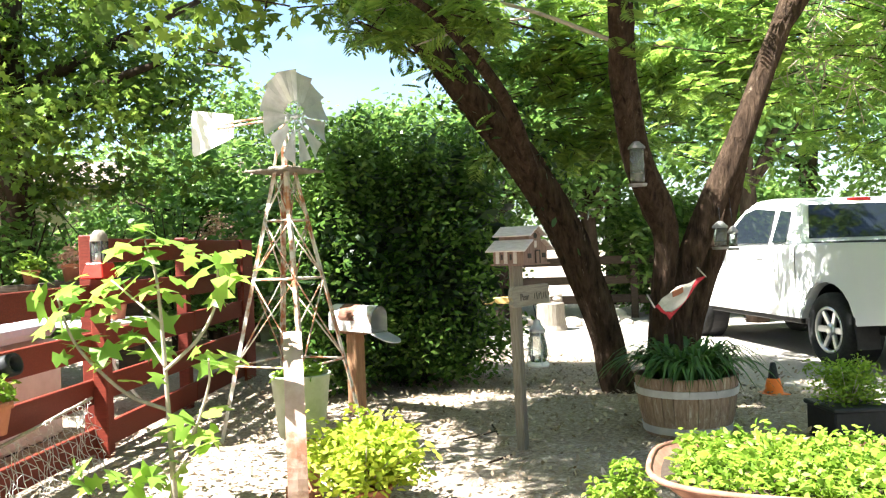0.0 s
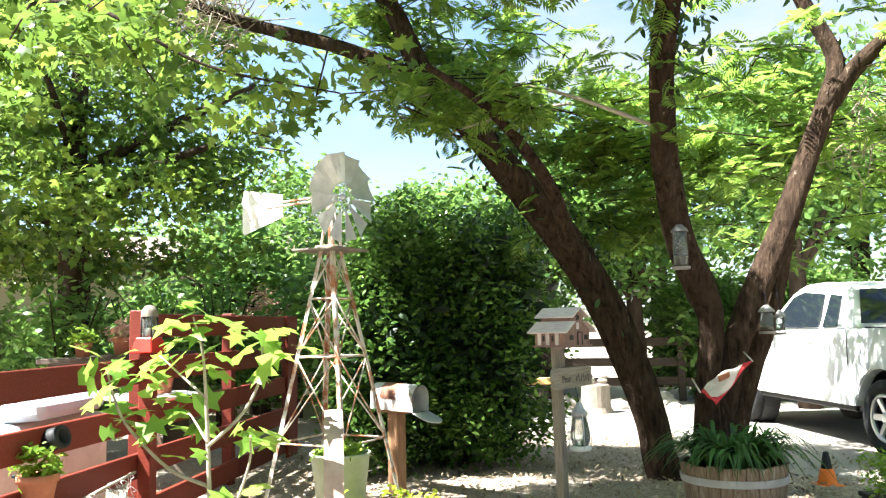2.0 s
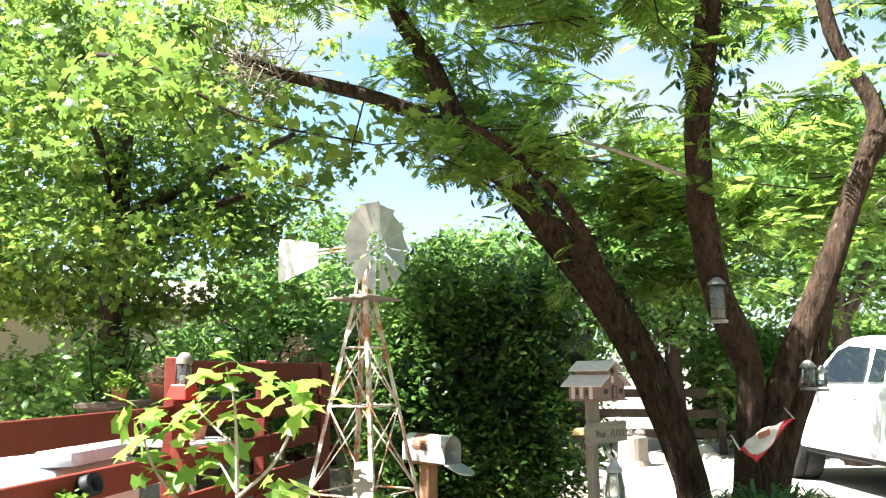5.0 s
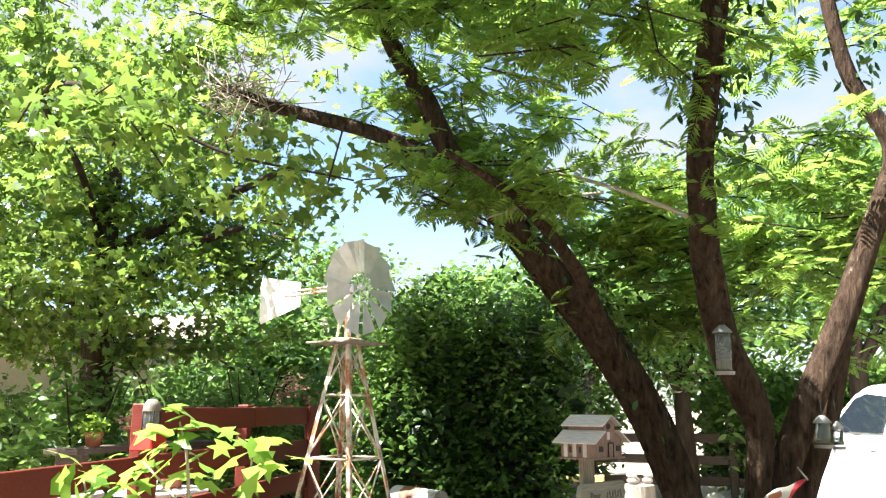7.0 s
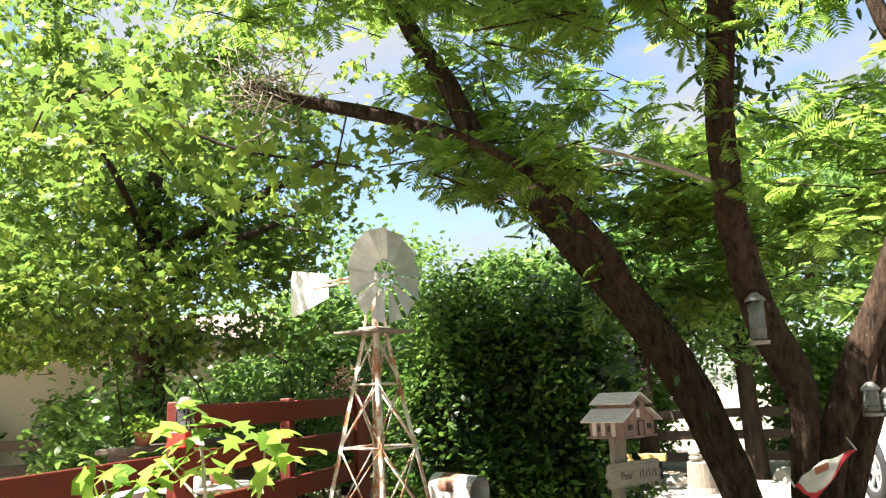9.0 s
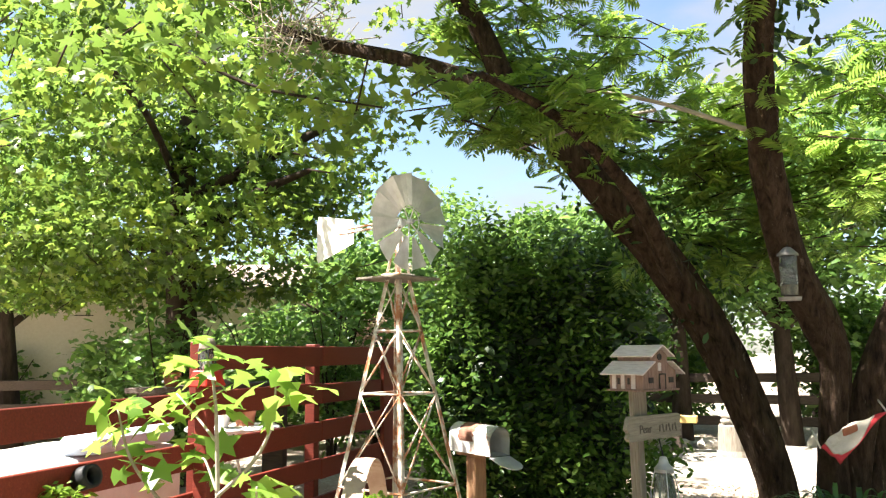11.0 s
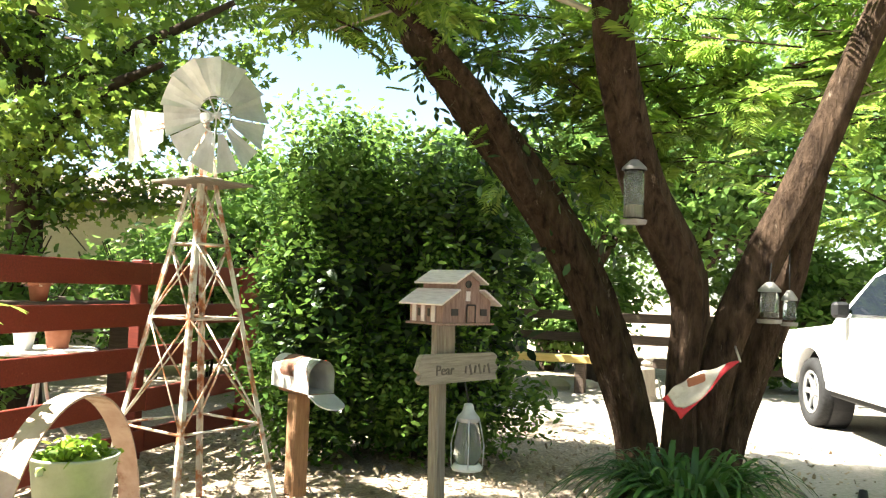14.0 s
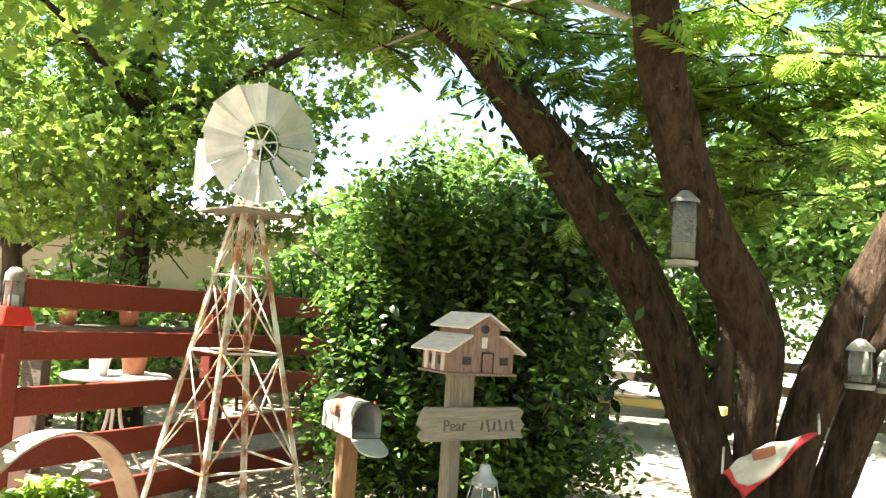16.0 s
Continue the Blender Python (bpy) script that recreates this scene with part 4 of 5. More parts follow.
# ---- pickup truck ----
def truck():
    ax = Vector((-0.287, 0.958, 0)).normalized()
    yaw = math.degrees(math.atan2(ax.y, ax.x))
    out = Vector((-ax.y, ax.x, 0))             # to its left side
    rear = Vector((2.355, 8.938, 0.0)) - out * 0.90
    t = thing("pickup_truck", Matrix.Translation((rear.x, rear.y, 0.035)) @ pose(0, 0, 0, 0, 0, yaw), "white extended-cab pickup truck parked on a gravel drive", "truck")
    WB, W, wr = 3.24, 1.84, 0.375

    zb = 0.45
    low = [(-1.12, 0.62), (-1.10, 0.52), (-0.47, zb)]
    low += [(-0.47, 0.52)] + [(-0.46 * math.cos(a), 0.40 + 0.46 * math.sin(a)) for a in (math.pi * k / 10 for k in range(1, 10))] + [(0.47, 0.52)]
    low += [(0.49, zb), (2.76, zb)]
    low += [(WB - 0.47, 0.52)] + [(WB - 0.46 * math.cos(a), 0.40 + 0.46 * math.sin(a)) for a in (math.pi * k / 10 for k in range(1, 10))] + [(WB + 0.47, 0.52)]
    low += [(WB + 0.49, 0.42), (WB + 0.86, 0.45), (WB + 0.93, 0.62), (WB + 0.90, 0.92), (WB + 0.78, 1.02), (2.62, 1.14), (2.50, 1.22), (0.62, 1.24), (0.60, 1.25), (-1.10, 1.25), (-1.14, 1.20)]
    body = part("body", b_poly(low, W, 0.035), M_CARPAINT, t, smooth=False)
    # the open load bed
    part("bed_floor", b_box(1.55, 1.50, 0.02, (-0.27, 0, 1.256), bevel=0.004), M_BLACK, t, "dark load bed")
    cab = bmesh.new()
    rows = []
    for x, z, hw in ((0.52, 1.22, 0.90), (0.60, 1.45, 0.84), (0.74, 1.70, 0.74), (1.30, 1.775, 0.72), (1.75, 1.765, 0.72), (1.98, 1.70, 0.73), (2.32, 1.45, 0.81), (2.62, 1.18, 0.88)):
        rows.append((x, z, hw))
    left = [cab.verts.new((x, hw, z)) for x, z, hw in rows]
    right = [cab.verts.new((x, -hw, z)) for x, z, hw in rows]
    for i in range(len(rows) - 1):
        cab.faces.new((left[i], left[i + 1], right[i + 1], right[i]))
    cab.faces.new(left), cab.faces.new(right)
    cab.faces.new((left[0], right[0], right[-1], left[-1]))
    bmesh.ops.recalc_face_normals(cab, faces=cab.faces)
    bmesh.ops.bevel(cab, geom=list(cab.edges), offset=0.04, segments=3, affect="EDGES", clamp_overlap=True)
    part("cab", cab, M_CARPAINT, t)

    def pane(name, pts, lab):
        bm = bmesh.new()
        vs = [bm.verts.new(p) for p in pts]
        fc = bm.faces.new(vs)
        geo = bmesh.ops.extrude_face_region(bm, geom=[fc])
        bm.normal_update()
        nrm = fc.normal.copy()
        cen = fc.calc_center_median()
        mid = Vector((1.5, 0, 1.4))
        if nrm.dot(cen - mid) < 0:
            nrm = -nrm
        bmesh.ops.translate(bm, vec=nrm * 0.012, verts=[v for v in geo["geom"] if isinstance(v, bmesh.types.BMVert)])
        return part(name, bm, M_GLASS, t, lab)

    for s in (1, -1):
        def yy(z):
            return s * (0.905 - max(0, z - 1.22) * 0.345)
        pane("side_window", [(1.17, yy(1.26), 1.26), (1.20, yy(1.63), 1.63), (1.68, yy(1.67), 1.67), (1.92, yy(1.62), 1.62), (2.26, yy(1.30), 1.30), (2.24, yy(1.26), 1.26)], "dark front side window")
        pane("rear_side_window", [(0.78, yy(1.27), 1.27), (0.84, yy(1.60), 1.60), (1.07, yy(1.625), 1.625), (1.07, yy(1.26), 1.26)], "dark rear quarter window")
        part("mirror", b_box(0.10, 0.17, 0.16, (2.18, s * 1.0, 1.30), (0, 0, s * 12), 0.03), M_BLACK, t, "black door mirror")
        part("tail_lamp", b_box(0.06, 0.12, 0.34, (-1.115, s * 0.84, 1.02), bevel=0.012), M_REDLENS, t, "red tail lamp")
        part("door_handle", b_box(0.16, 0.03, 0.035, (1.32, s * 0.925, 1.10), bevel=0.01), M_CARPAINT, t)
        part("door_seam", b_box(0.008, 0.006, 0.62, (1.12, s * 0.9195, 0.86), bevel=0), M_BLACK, t)
        part("door_seam", b_box(0.008, 0.006, 0.62, (2.30, s * 0.9195, 0.86), bevel=0), M_BLACK, t)
        part("bed_seam", b_box(0.014, 0.006, 0.76, (0.56, s * 0.9195, 0.86), bevel=0), M_BLACK, t)
        part("mud_flap", b_box(0.015, 0.24, 0.36, (-0.46, s * 0.79, 0.40), (0, 8, 0), 0.003), M_BLACK, t, "black mud flap")
        part("sill", b_box(2.2, 0.05, 0.07, (1.62, s * 0.86, 0.425), bevel=0.012), M_BLACK, t)
    pane("rear_window", [(0.543, 0.76, 1.30), (0.700, 0.66, 1.665), (0.700, -0.66, 1.665), (0.543, -0.76, 1.30)], "dark tinted rear window")
    part("brake_lamp", b_box(0.05, 0.26, 0.035, (0.80, 0, 1.722), bevel=0.006), M_REDLENS, t, "red high brake lamp")
    part("rear_bumper", b_box(0.14, 1.74, 0.17, (-1.20, 0, 0.58), bevel=0.03), M_ALLOY, t, "bright rear bumper")
    part("tailgate", b_box(0.02, 1.44, 0.50, (-1.145, 0, 0.96), bevel=0.01), M_CARPAINT, t)
    part("underbody", b_box(4.4, 1.3, 0.22, (1.2, 0, 0.46), bevel=0.02), M_BLACK, t, "dark underbody")
    for x in (0.0, WB):
        for s in (1, -1):
            part("wheel_well", b_lathe([(0.44, -0.11), (0.44, 0.11), (0.001, 0.11)], 28), M_BLACK, t, "dark wheel well").matrix_local = pose(x, s * 0.70, 0.41, s * 90, 0, 0)
            w = part("wheel", b_lathe([(0.235, -0.10), (0.30, -0.12), (0.355, -0.115), (wr, -0.08), (wr, 0.08), (0.355, 0.115), (0.30, 0.12), (0.235, 0.10), (0.235, -0.10)], 44), M_TYRE, t, "black all-terrain tyre", smooth=True)
            w.matrix_local = pose(x, s * 0.80, wr, -s * 90, 0, 0)
            rim = part("rim", b_lathe([(0.236, 0.10), (0.215, 0.095), (0.205, 0.04), (0.08, 0.03), (0.001, 0.03)], 36), M_BLACK, w, "dark wheel dish")
            part("rim_ring", b_lathe([(0.238, 0.085), (0.236, 0.108), (0.205, 0.100), (0.203, 0.060), (0.238, 0.085)], 36), M_ALLOY, w, "silver alloy rim edge", smooth=True)
            for k in range(6):
                sp = part("spoke", b_poly([(0.03, 0.078), (0.215, 0.098), (0.215, 0.07), (0.03, 0.04)], 0.062, 0.008), M_ALLOY, w, "silver alloy spoke")
                sp.matrix_local = Matrix.Rotation(k * math.pi / 3, 4, "Z")
            part("hub_cap", b_lathe([(0.062, 0.05), (0.060, 0.095), (0.04, 0.102), (0.001, 0.103)], 20), M_ALLOY, w, "silver hub cap", smooth=True)


truck()


# ---- trees ----
def silk_tree():
    tr = thing("silk_tree", pose(0, 0, 0), "large multi-trunked tree with feathery fern-like leaves", "tree")
    limbs = {
        "leaning_trunk": [(0.323, 7.6, -0.06, 0.188), (0.194, 7.6, 0.187, 0.137), (0.128, 7.6, 0.539, 0.126), (-0.026, 7.55, 1.048, 0.139), (-0.273, 7.45, 1.657, 0.146), (-0.595, 7.3, 2.192, 0.139), (-0.958, 7.15, 2.675, 0.127), (-1.33, 7, 3.18, 0.11), (-1.68, 7, 3.56, 0.1), (-1.97, 7, 4.2, 0.08), (-2.35, 7, 4.9, 0.065), (-2.5, 7.1, 5.8, 0.04)],
        "upright_trunk": [(0.514, 6.75, -0.06, 0.162), (0.514, 6.6, 0.317, 0.117), (0.525, 6.5, 0.832, 0.091), (0.564, 6.42, 1.358, 0.097), (0.499, 6.33, 1.624, 0.113), (0.349, 6.1, 1.987, 0.103), (0.275, 5.8, 2.45, 0.092), (0.265, 5.66, 2.75, 0.09), (0.27, 5.5, 3.13, 0.086), (0.35, 5.15, 3.63, 0.08), (0.45, 4.8, 4.3, 0.07), (0.5, 4.5, 5.2, 0.05)],
        "slanting_trunk": [(0.60, 6.68, 0.1, 0.12), (0.63, 6.62, 0.62, 0.095), (0.73, 6.6, 1.13, 0.092), (0.93, 6.6, 1.62, 0.092), (1.14, 6.6, 2.08, 0.085), (1.36, 6.62, 2.65, 0.075), (1.52, 6.65, 3.05, 0.07), (1.60, 6.7, 3.4, 0.06), (1.36, 6.7, 3.97, 0.052), (1.25, 6.7, 4.7, 0.045), (1.2, 6.8, 5.6, 0.03)],
        "low_trunk": [(0.66, 6.85, 0.0, 0.13), (0.74, 6.92, 0.5, 0.10), (0.90, 6.92, 1.05, 0.09), (1.06, 6.84, 1.55, 0.082), (1.20, 6.66, 2.2, 0.06)],
        "right_limb": [(1.50, 6.65, 2.98, 0.075), (1.80, 6.65, 3.35, 0.06), (2.3, 6.6, 3.7, 0.05), (3.2, 6.5, 4.1, 0.03)],
        "left_limb": [(-1.62, 7.0, 3.50, 0.085), (-2.14, 7.0, 3.79, 0.07), (-2.69, 7.0, 4.03, 0.06), (-3.42, 6.95, 4.27, 0.05), (-3.95, 6.9, 4.5, 0.035)],
        # unseen limb, added to carry the shading sprays over the camera
        "unseen_shade_limb": [(0.40, 4.95, 4.0, 0.06), (0.1, 4.2, 4.6, 0.055), (-0.4, 3.0, 5.2, 0.045), (-0.9, 1.4, 5.6, 0.03), (-1.4, -0.8, 5.8, 0.015)],
        "pale_branch": [(-1.45, 5.68, 3.05, 0.005), (-1.1, 5.75, 3.12, 0.008), (-0.75, 5.85, 3.14, 0.010), (-0.3, 5.8, 2.98, 0.012), (0.22, 5.72, 2.72, 0.014)],
        "bare_branch": [(-1.25, 5.75, 2.78, 0.005), (-1.0, 5.8, 2.86, 0.007), (-0.72, 5.85, 2.94, 0.009), (-0.35, 5.8, 2.95, 0.010)],
        "forward_limb": [(-0.45, 6.9, 2.0, 0.07), (-0.6, 6.4, 2.5, 0.05), (-0.9, 5.7, 2.9, 0.035), (-1.2, 5.0, 3.05, 0.02)],
    }
    names = {}
    for k, (nm, path) in enumerate(limbs.items()):
        names[nm] = tube("trunk" if "trunk" in nm else "limb", path, M_TWIG if "branch" in nm else M_BARK, tr, 20, 11, 0.15, k + 2)
    rng = np.random.default_rng(40)
    # twigs and sprays of leaves
    sprays = []
    blobs = [  # centre, radii, number of sprays
        ((-0.6, 7.5, 3.35), (0.8, 0.6, 0.5), 34), ((-0.95, 5.9, 3.0), (0.5, 0.5, 0.3), 14), ((-1.6, 7.6, 4.2), (1.1, 0.8, 0.6), 50), ((0.9, 7.5, 3.1), (1.1, 0.7, 0.8), 60),
        ((2.5, 6.9, 3.4), (1.4, 1.2, 0.8), 46), ((1.2, 7.2, 4.5), (1.4, 0.7, 0.5), 26), ((-0.15, 5.2, 3.95), (0.8, 0.5, 0.25), 24), ((-1.9, 7.2, 5.2), (1.1, 0.9, 0.5), 40), ((3.6, 7.8, 4.6), (1.3, 1.2, 0.5), 18),
        ((1.8, 8.4, 2.7), (1.5, 0.9, 0.8), 58), ((-0.2, 7.9, 2.6), (0.9, 0.5, 0.7), 60), ((-1.4, 5.9, 3.2), (0.5, 0.4, 0.25), 12), ((4.2, 9.0, 3.4), (1.6, 1.2, 1.0), 46), ((-0.3, 4.7, 3.55), (0.7, 0.5, 0.2), 12),
        # high sprays added mostly out of view, to shade ground, shrub and trunks
        ((-0.5, 4.1, 4.6), (1.0, 0.8, 0.3), 40), ((-2.2, 3.7, 5.3), (1.4, 1.2, 0.35), 230), ((-1.6, -0.8, 5.7), (2.8, 2.0, 0.5), 260), ((1.5, 8.6, 5.6), (1.4, 1.3, 0.4), 20), ((-1.5, 6.0, 4.6), (1.0, 0.7, 0.25), 34), ((-3.0, 6.5, 5.05), (1.0, 0.7, 0.3), 44), ((-1.9, 6.1, 5.2), (0.8, 0.7, 0.2), 34), ((-2.9, 4.8, 5.25), (1.1, 0.9, 0.3), 120)]
    for c, r, n in blobs:
        d = rng.normal(0, 1, (n, 3))
        d /= np.linalg.norm(d, axis=1)[:, None]
        sprays.append(np.array(c) + d * np.array(r) * rng.uniform(0.35, 1.0, (n, 1)) ** 0.7)
    sprays = np.concatenate(sprays)
    pts, heads, twig = [], [], []
    for s in sprays:
        a = rng.uniform(0, 2 * np.pi)
        d = np.array([math.cos(a), math.sin(a), rng.normal(-0.05, 0.2)])
        ln = rng.uniform(0.35, 0.75)
        twig.append((s - d * ln * 0.4, s + d * ln * 0.6))
        for k in range(rng.integers(8, 14)):
            u = rng.uniform(-0.4, 0.6)
            pts.append(s + d * ln * u + rng.normal(0, 0.03, 3))
            heads.append(a + rng.choice([-1, 1]) * rng.uniform(0.3, 1.1))
    for path, lo, hi, n in ((limbs["leaning_trunk"], 6, 10, 60), (limbs["upright_trunk"], 7, 9, 40)):
        sp = spline([q[:3] for q in path], 8)[lo * 8:hi * 8]
        for k in range(n):
            c = sp[rng.integers(0, len(sp))]
            pts.append(c + rng.normal(0, 0.13, 3) + np.array([0, -0.02, 0.02]))
            heads.append(rng.uniform(0, 6.28))
    scatter("crown", np.array(pts), 0.215, LEAF_FROND, L_MIMOSA, tr, 41, 0.12, 0.72, np.array(heads))
    bars("branchlet_mass", twig, 0.006, M_BARK, tr, 4)["kind"] = "stuff"
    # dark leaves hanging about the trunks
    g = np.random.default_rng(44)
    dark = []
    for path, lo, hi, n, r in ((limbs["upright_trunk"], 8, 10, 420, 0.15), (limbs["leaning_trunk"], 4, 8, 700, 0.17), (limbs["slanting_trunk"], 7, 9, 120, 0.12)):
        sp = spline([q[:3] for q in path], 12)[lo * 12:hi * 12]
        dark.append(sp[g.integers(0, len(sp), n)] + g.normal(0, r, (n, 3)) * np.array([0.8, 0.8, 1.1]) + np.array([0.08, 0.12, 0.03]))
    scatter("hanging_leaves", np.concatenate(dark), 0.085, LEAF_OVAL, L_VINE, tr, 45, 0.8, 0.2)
    # tangles of dead twigs
    for c, r, n, sd in (((-3.7, 6.9, 4.40), 0.42, 170, 50), ((1.9, 7.4, 3.0), 0.5, 150, 51)):
        g = np.random.default_rng(sd)
        a = np.array(c) + g.normal(0, r * 0.45, (n, 3))
        b = a + g.normal(0, 0.18, (n, 3))
        bars("dead_brush", list(zip(a, b)), 0.005, L_DRY, tr, 4, "tangle of grey dead twigs")["kind"] = "stuff"


silk_tree()


def broad_tree():
    tr = thing("broadleaf_tree", pose(0, 0, 0), "broad-leaved shade tree with low spreading branches", "tree")
    tube("trunk", [(-6.35, 8.5, -0.1, 0.24), (-6.3, 8.4, 0.8, 0.19), (-6.2, 8.3, 1.9, 0.17), (-6.25, 8.3, 2.8, 0.16), (-6.2, 8.3, 4.2, 0.10), (-6.1, 8.4, 5.6, 0.05)], M_BARKGREY, tr, 14, 6, 0.1, 1)
    for k, p in enumerate(([(-6.25, 8.3, 2.65, 0.12), (-5.7, 8.2, 2.95, 0.085), (-5.0, 8.1, 3.25, 0.06), (-4.3, 8.0, 3.4, 0.03)], [(-6.25, 8.3, 2.7, 0.11), (-7.1, 8.2, 2.85, 0.085), (-8.2, 8.0, 2.95, 0.05), (-9.2, 7.8, 3.0, 0.025)],
                           [(-6.2, 8.2, 3.4, 0.05), (-5.4, 6.8, 3.8, 0.032), (-4.6, 5.4, 3.9, 0.022), (-3.4, 4.6, 3.55, 0.016), (-2.6, 4.7, 3.1, 0.01), (-1.7, 4.75, 2.85, 0.005)], [(-6.2, 8.2, 3.2, 0.09), (-5.2, 8.8, 3.9, 0.06), (-4.4, 9.2, 4.4, 0.03)])):
        tube("limb", p, M_BARKGREY, tr, 9, 6, 0.08, k + 5)
    pts = np.concatenate([
        clumps((-6.8, 9.1, 5.0), (2.7, 2.5, 2.0), 430, 36, 0.15, 60, 0.3, 0.45),
        clumps((-5.7, 7.3, 2.75), (1.7, 1.0, 0.5), 70, 20, 0.18, 68, 0.2),
        clumps((-8.2, 7.8, 2.75), (1.6, 1.1, 0.55), 110, 22, 0.18, 69, 0.2),
        clumps((-4.5, 5.6, 3.95), (1.1, 1.4, 0.7), 42, 26, 0.13, 61, 0.3, 0.45),
        clumps((-6.9, 6.6, 3.6), (1.9, 1.6, 1.1), 110, 30, 0.14, 62, 0.3, 0.45),
        clumps((-7.6, 8.7, 2.35), (3.2, 0.8, 0.34), 130, 24, 0.13, 59, 0.2, 0.5),
        clumps((-5.1, 8.9, 3.3), (1.0, 0.9, 0.55), 70, 22, 0.18, 63, 0.2),
        clumps((-2.0, 4.75, 2.85), (0.75, 0.5, 0.22), 16, 11, 0.12, 64, 0.2), clumps((-3.2, 4.6, 3.3), (0.7, 0.6, 0.3), 20, 14, 0.14, 67, 0.2)])
    scatter("crown", pts, 0.112, LEAF_LOBED, L_MAPLE, tr, 65, 0.35, 0.45)
    g = np.random.default_rng(66)
    a = pts[g.integers(0, len(pts), 500)]
    bars("branchlet_mass", list(zip(a, a + g.normal(0, 0.16, a.shape))), 0.006, M_BARKGREY, tr, 4)["kind"] = "stuff"


broad_tree()


def hedge_bush():
    b = thing("evergreen_shrub", pose(-1.80, 8.40, 0), "tall dense evergreen shrub with small glossy leaves", "shrub")
    for k in range(6):
        a = k * 1.05
        tube("stem", [(0.12 * math.cos(a), 0.12 * math.sin(a), -0.05, 0.04), (0.3 * math.cos(a), 0.3 * math.sin(a), 0.8, 0.03), (0.6 * math.cos(a + 0.3), 0.5 * math.sin(a + 0.3), 1.9, 0.012)], M_BARKGREY, b, 7, 4, 0.1, k)
    pts = np.concatenate([
        clumps((-0.06, 0, 1.25), (0.99, 0.85, 1.25), 620, 30, 0.10, 70, 0.72, 1.0),
        clumps((-0.45, -0.1, 2.1), (0.6, 0.5, 0.55), 130, 28, 0.09, 71, 0.55, 1.0),
        clumps((0.3, 0.0, 2.15), (0.6, 0.5, 0.42), 120, 28, 0.09, 72, 0.55, 1.0),
        clumps((-0.55, -0.85, 1.15), (0.45, 0.42, 1.15), 230, 28, 0.09, 77, 0.6, 1.0),
        clumps((-0.45, -0.8, 2.2), (0.4, 0.4, 0.35), 60, 28, 0.09, 78, 0.5, 1.0),
        clumps((0, 0, 0.5), (1.0, 0.8, 0.5), 200, 28, 0.09, 73, 0.7, 1.0)])
    pts = pts[pts[:, 2] > 0.04]
    # large dark leaves added inside to block light, their shade put in the colour
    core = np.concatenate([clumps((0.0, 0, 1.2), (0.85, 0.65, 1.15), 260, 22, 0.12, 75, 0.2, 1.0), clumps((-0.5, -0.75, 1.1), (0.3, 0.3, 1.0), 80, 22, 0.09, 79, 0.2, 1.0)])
    scatter("shade_core_foliage", core[core[:, 2] > 0.1], 0.16, LEAF_OVAL, L_BUSHINNER, b, 76, 0.2, 0.2)
    scatter("foliage", pts, 0.075, LEAF_OVAL, L_BUSH, b, 74, 0.2, 0.35)


hedge_bush()


def fig_sapling():
    f = thing("fig_sapling", pose(0, 0, 0), "young fig tree with thin pale stems and lobed bright leaves", "tree")
    stem = [(-2.12, 3.95, -0.03, 0.018), (-2.13, 3.94, 0.35, 0.015), (-2.14, 3.94, 0.60, 0.013), (-2.16, 3.95, 0.94, 0.011), (-2.18, 3.94, 1.28, 0.008), (-2.23, 3.93, 1.47, 0.005)]
    arms = [
        [(-2.14, 3.94, 0.60, 0.011), (-2.33, 3.91, 0.68, 0.010), (-2.47, 3.86, 0.82, 0.009), (-2.58, 3.82, 0.98, 0.008), (-2.65, 3.80, 1.21, 0.005)],
        [(-2.15, 3.94, 0.80, 0.010), (-1.98, 3.98, 0.96, 0.009), (-1.89, 4.0, 1.13, 0.008), (-1.87, 4.0, 1.32, 0.005)],
        [(-2.13, 3.95, 0.42, 0.010), (-2.0, 3.90, 0.47, 0.009), (-1.89, 3.88, 0.72, 0.007), (-1.88, 3.88, 0.87, 0.005)],
        [(-2.13, 3.95, 0.30, 0.009), (-2.26, 3.85, 0.26, 0.008), (-2.43, 3.80, 0.29, 0.005)],
        [(-2.16, 3.94, 1.05, 0.008), (-2.31, 4.0, 1.14, 0.007), (-2.48, 4.02, 1.27, 0.005)],
        [(-2.15, 3.94, 0.82, 0.008), (-2.29, 4.02, 0.95, 0.006), (-2.34, 4.04, 0.95, 0.004)],
    ]
    tube("stem", stem, M_TWIG, f, 8, 6, 0.05, 1)
    for k, a in enumerate(arms):
        tube("branch", a, M_TWIG, f, 7, 6, 0.05, k + 2)
    rng = np.random.default_rng(80)
    tips = [(stem[-1], 13, 0.11), (stem[-2], 4, 0.08), (arms[0][-1], 14, 0.12), (arms[0][-2], 9, 0.11), (arms[0][-3], 4, 0.08), (arms[1][-1], 13, 0.10), (arms[1][-2], 3, 0.06), (arms[2][-1], 8, 0.09), (arms[2][1], 4, 0.10),
            (arms[3][-1], 9, 0.10), (arms[3][1], 5, 0.09), (arms[4][-1], 12, 0.11), (arms[5][-1], 10, 0.11), ((-2.15, 3.9, 0.28, 0), 6, 0.12), ((-1.92, 3.9, 0.5, 0), 6, 0.1)]
    pts = np.concatenate([np.array(p[:3]) + rng.normal(0, s, (n, 3)) * np.array([0.8, 0.7, 0.55]) for p, n, s in tips])
    scatter("leaves", pts, 0.165, LEAF_LOBED, L_FIG, f, 81, 0.25, 0.55)


fig_sapling()


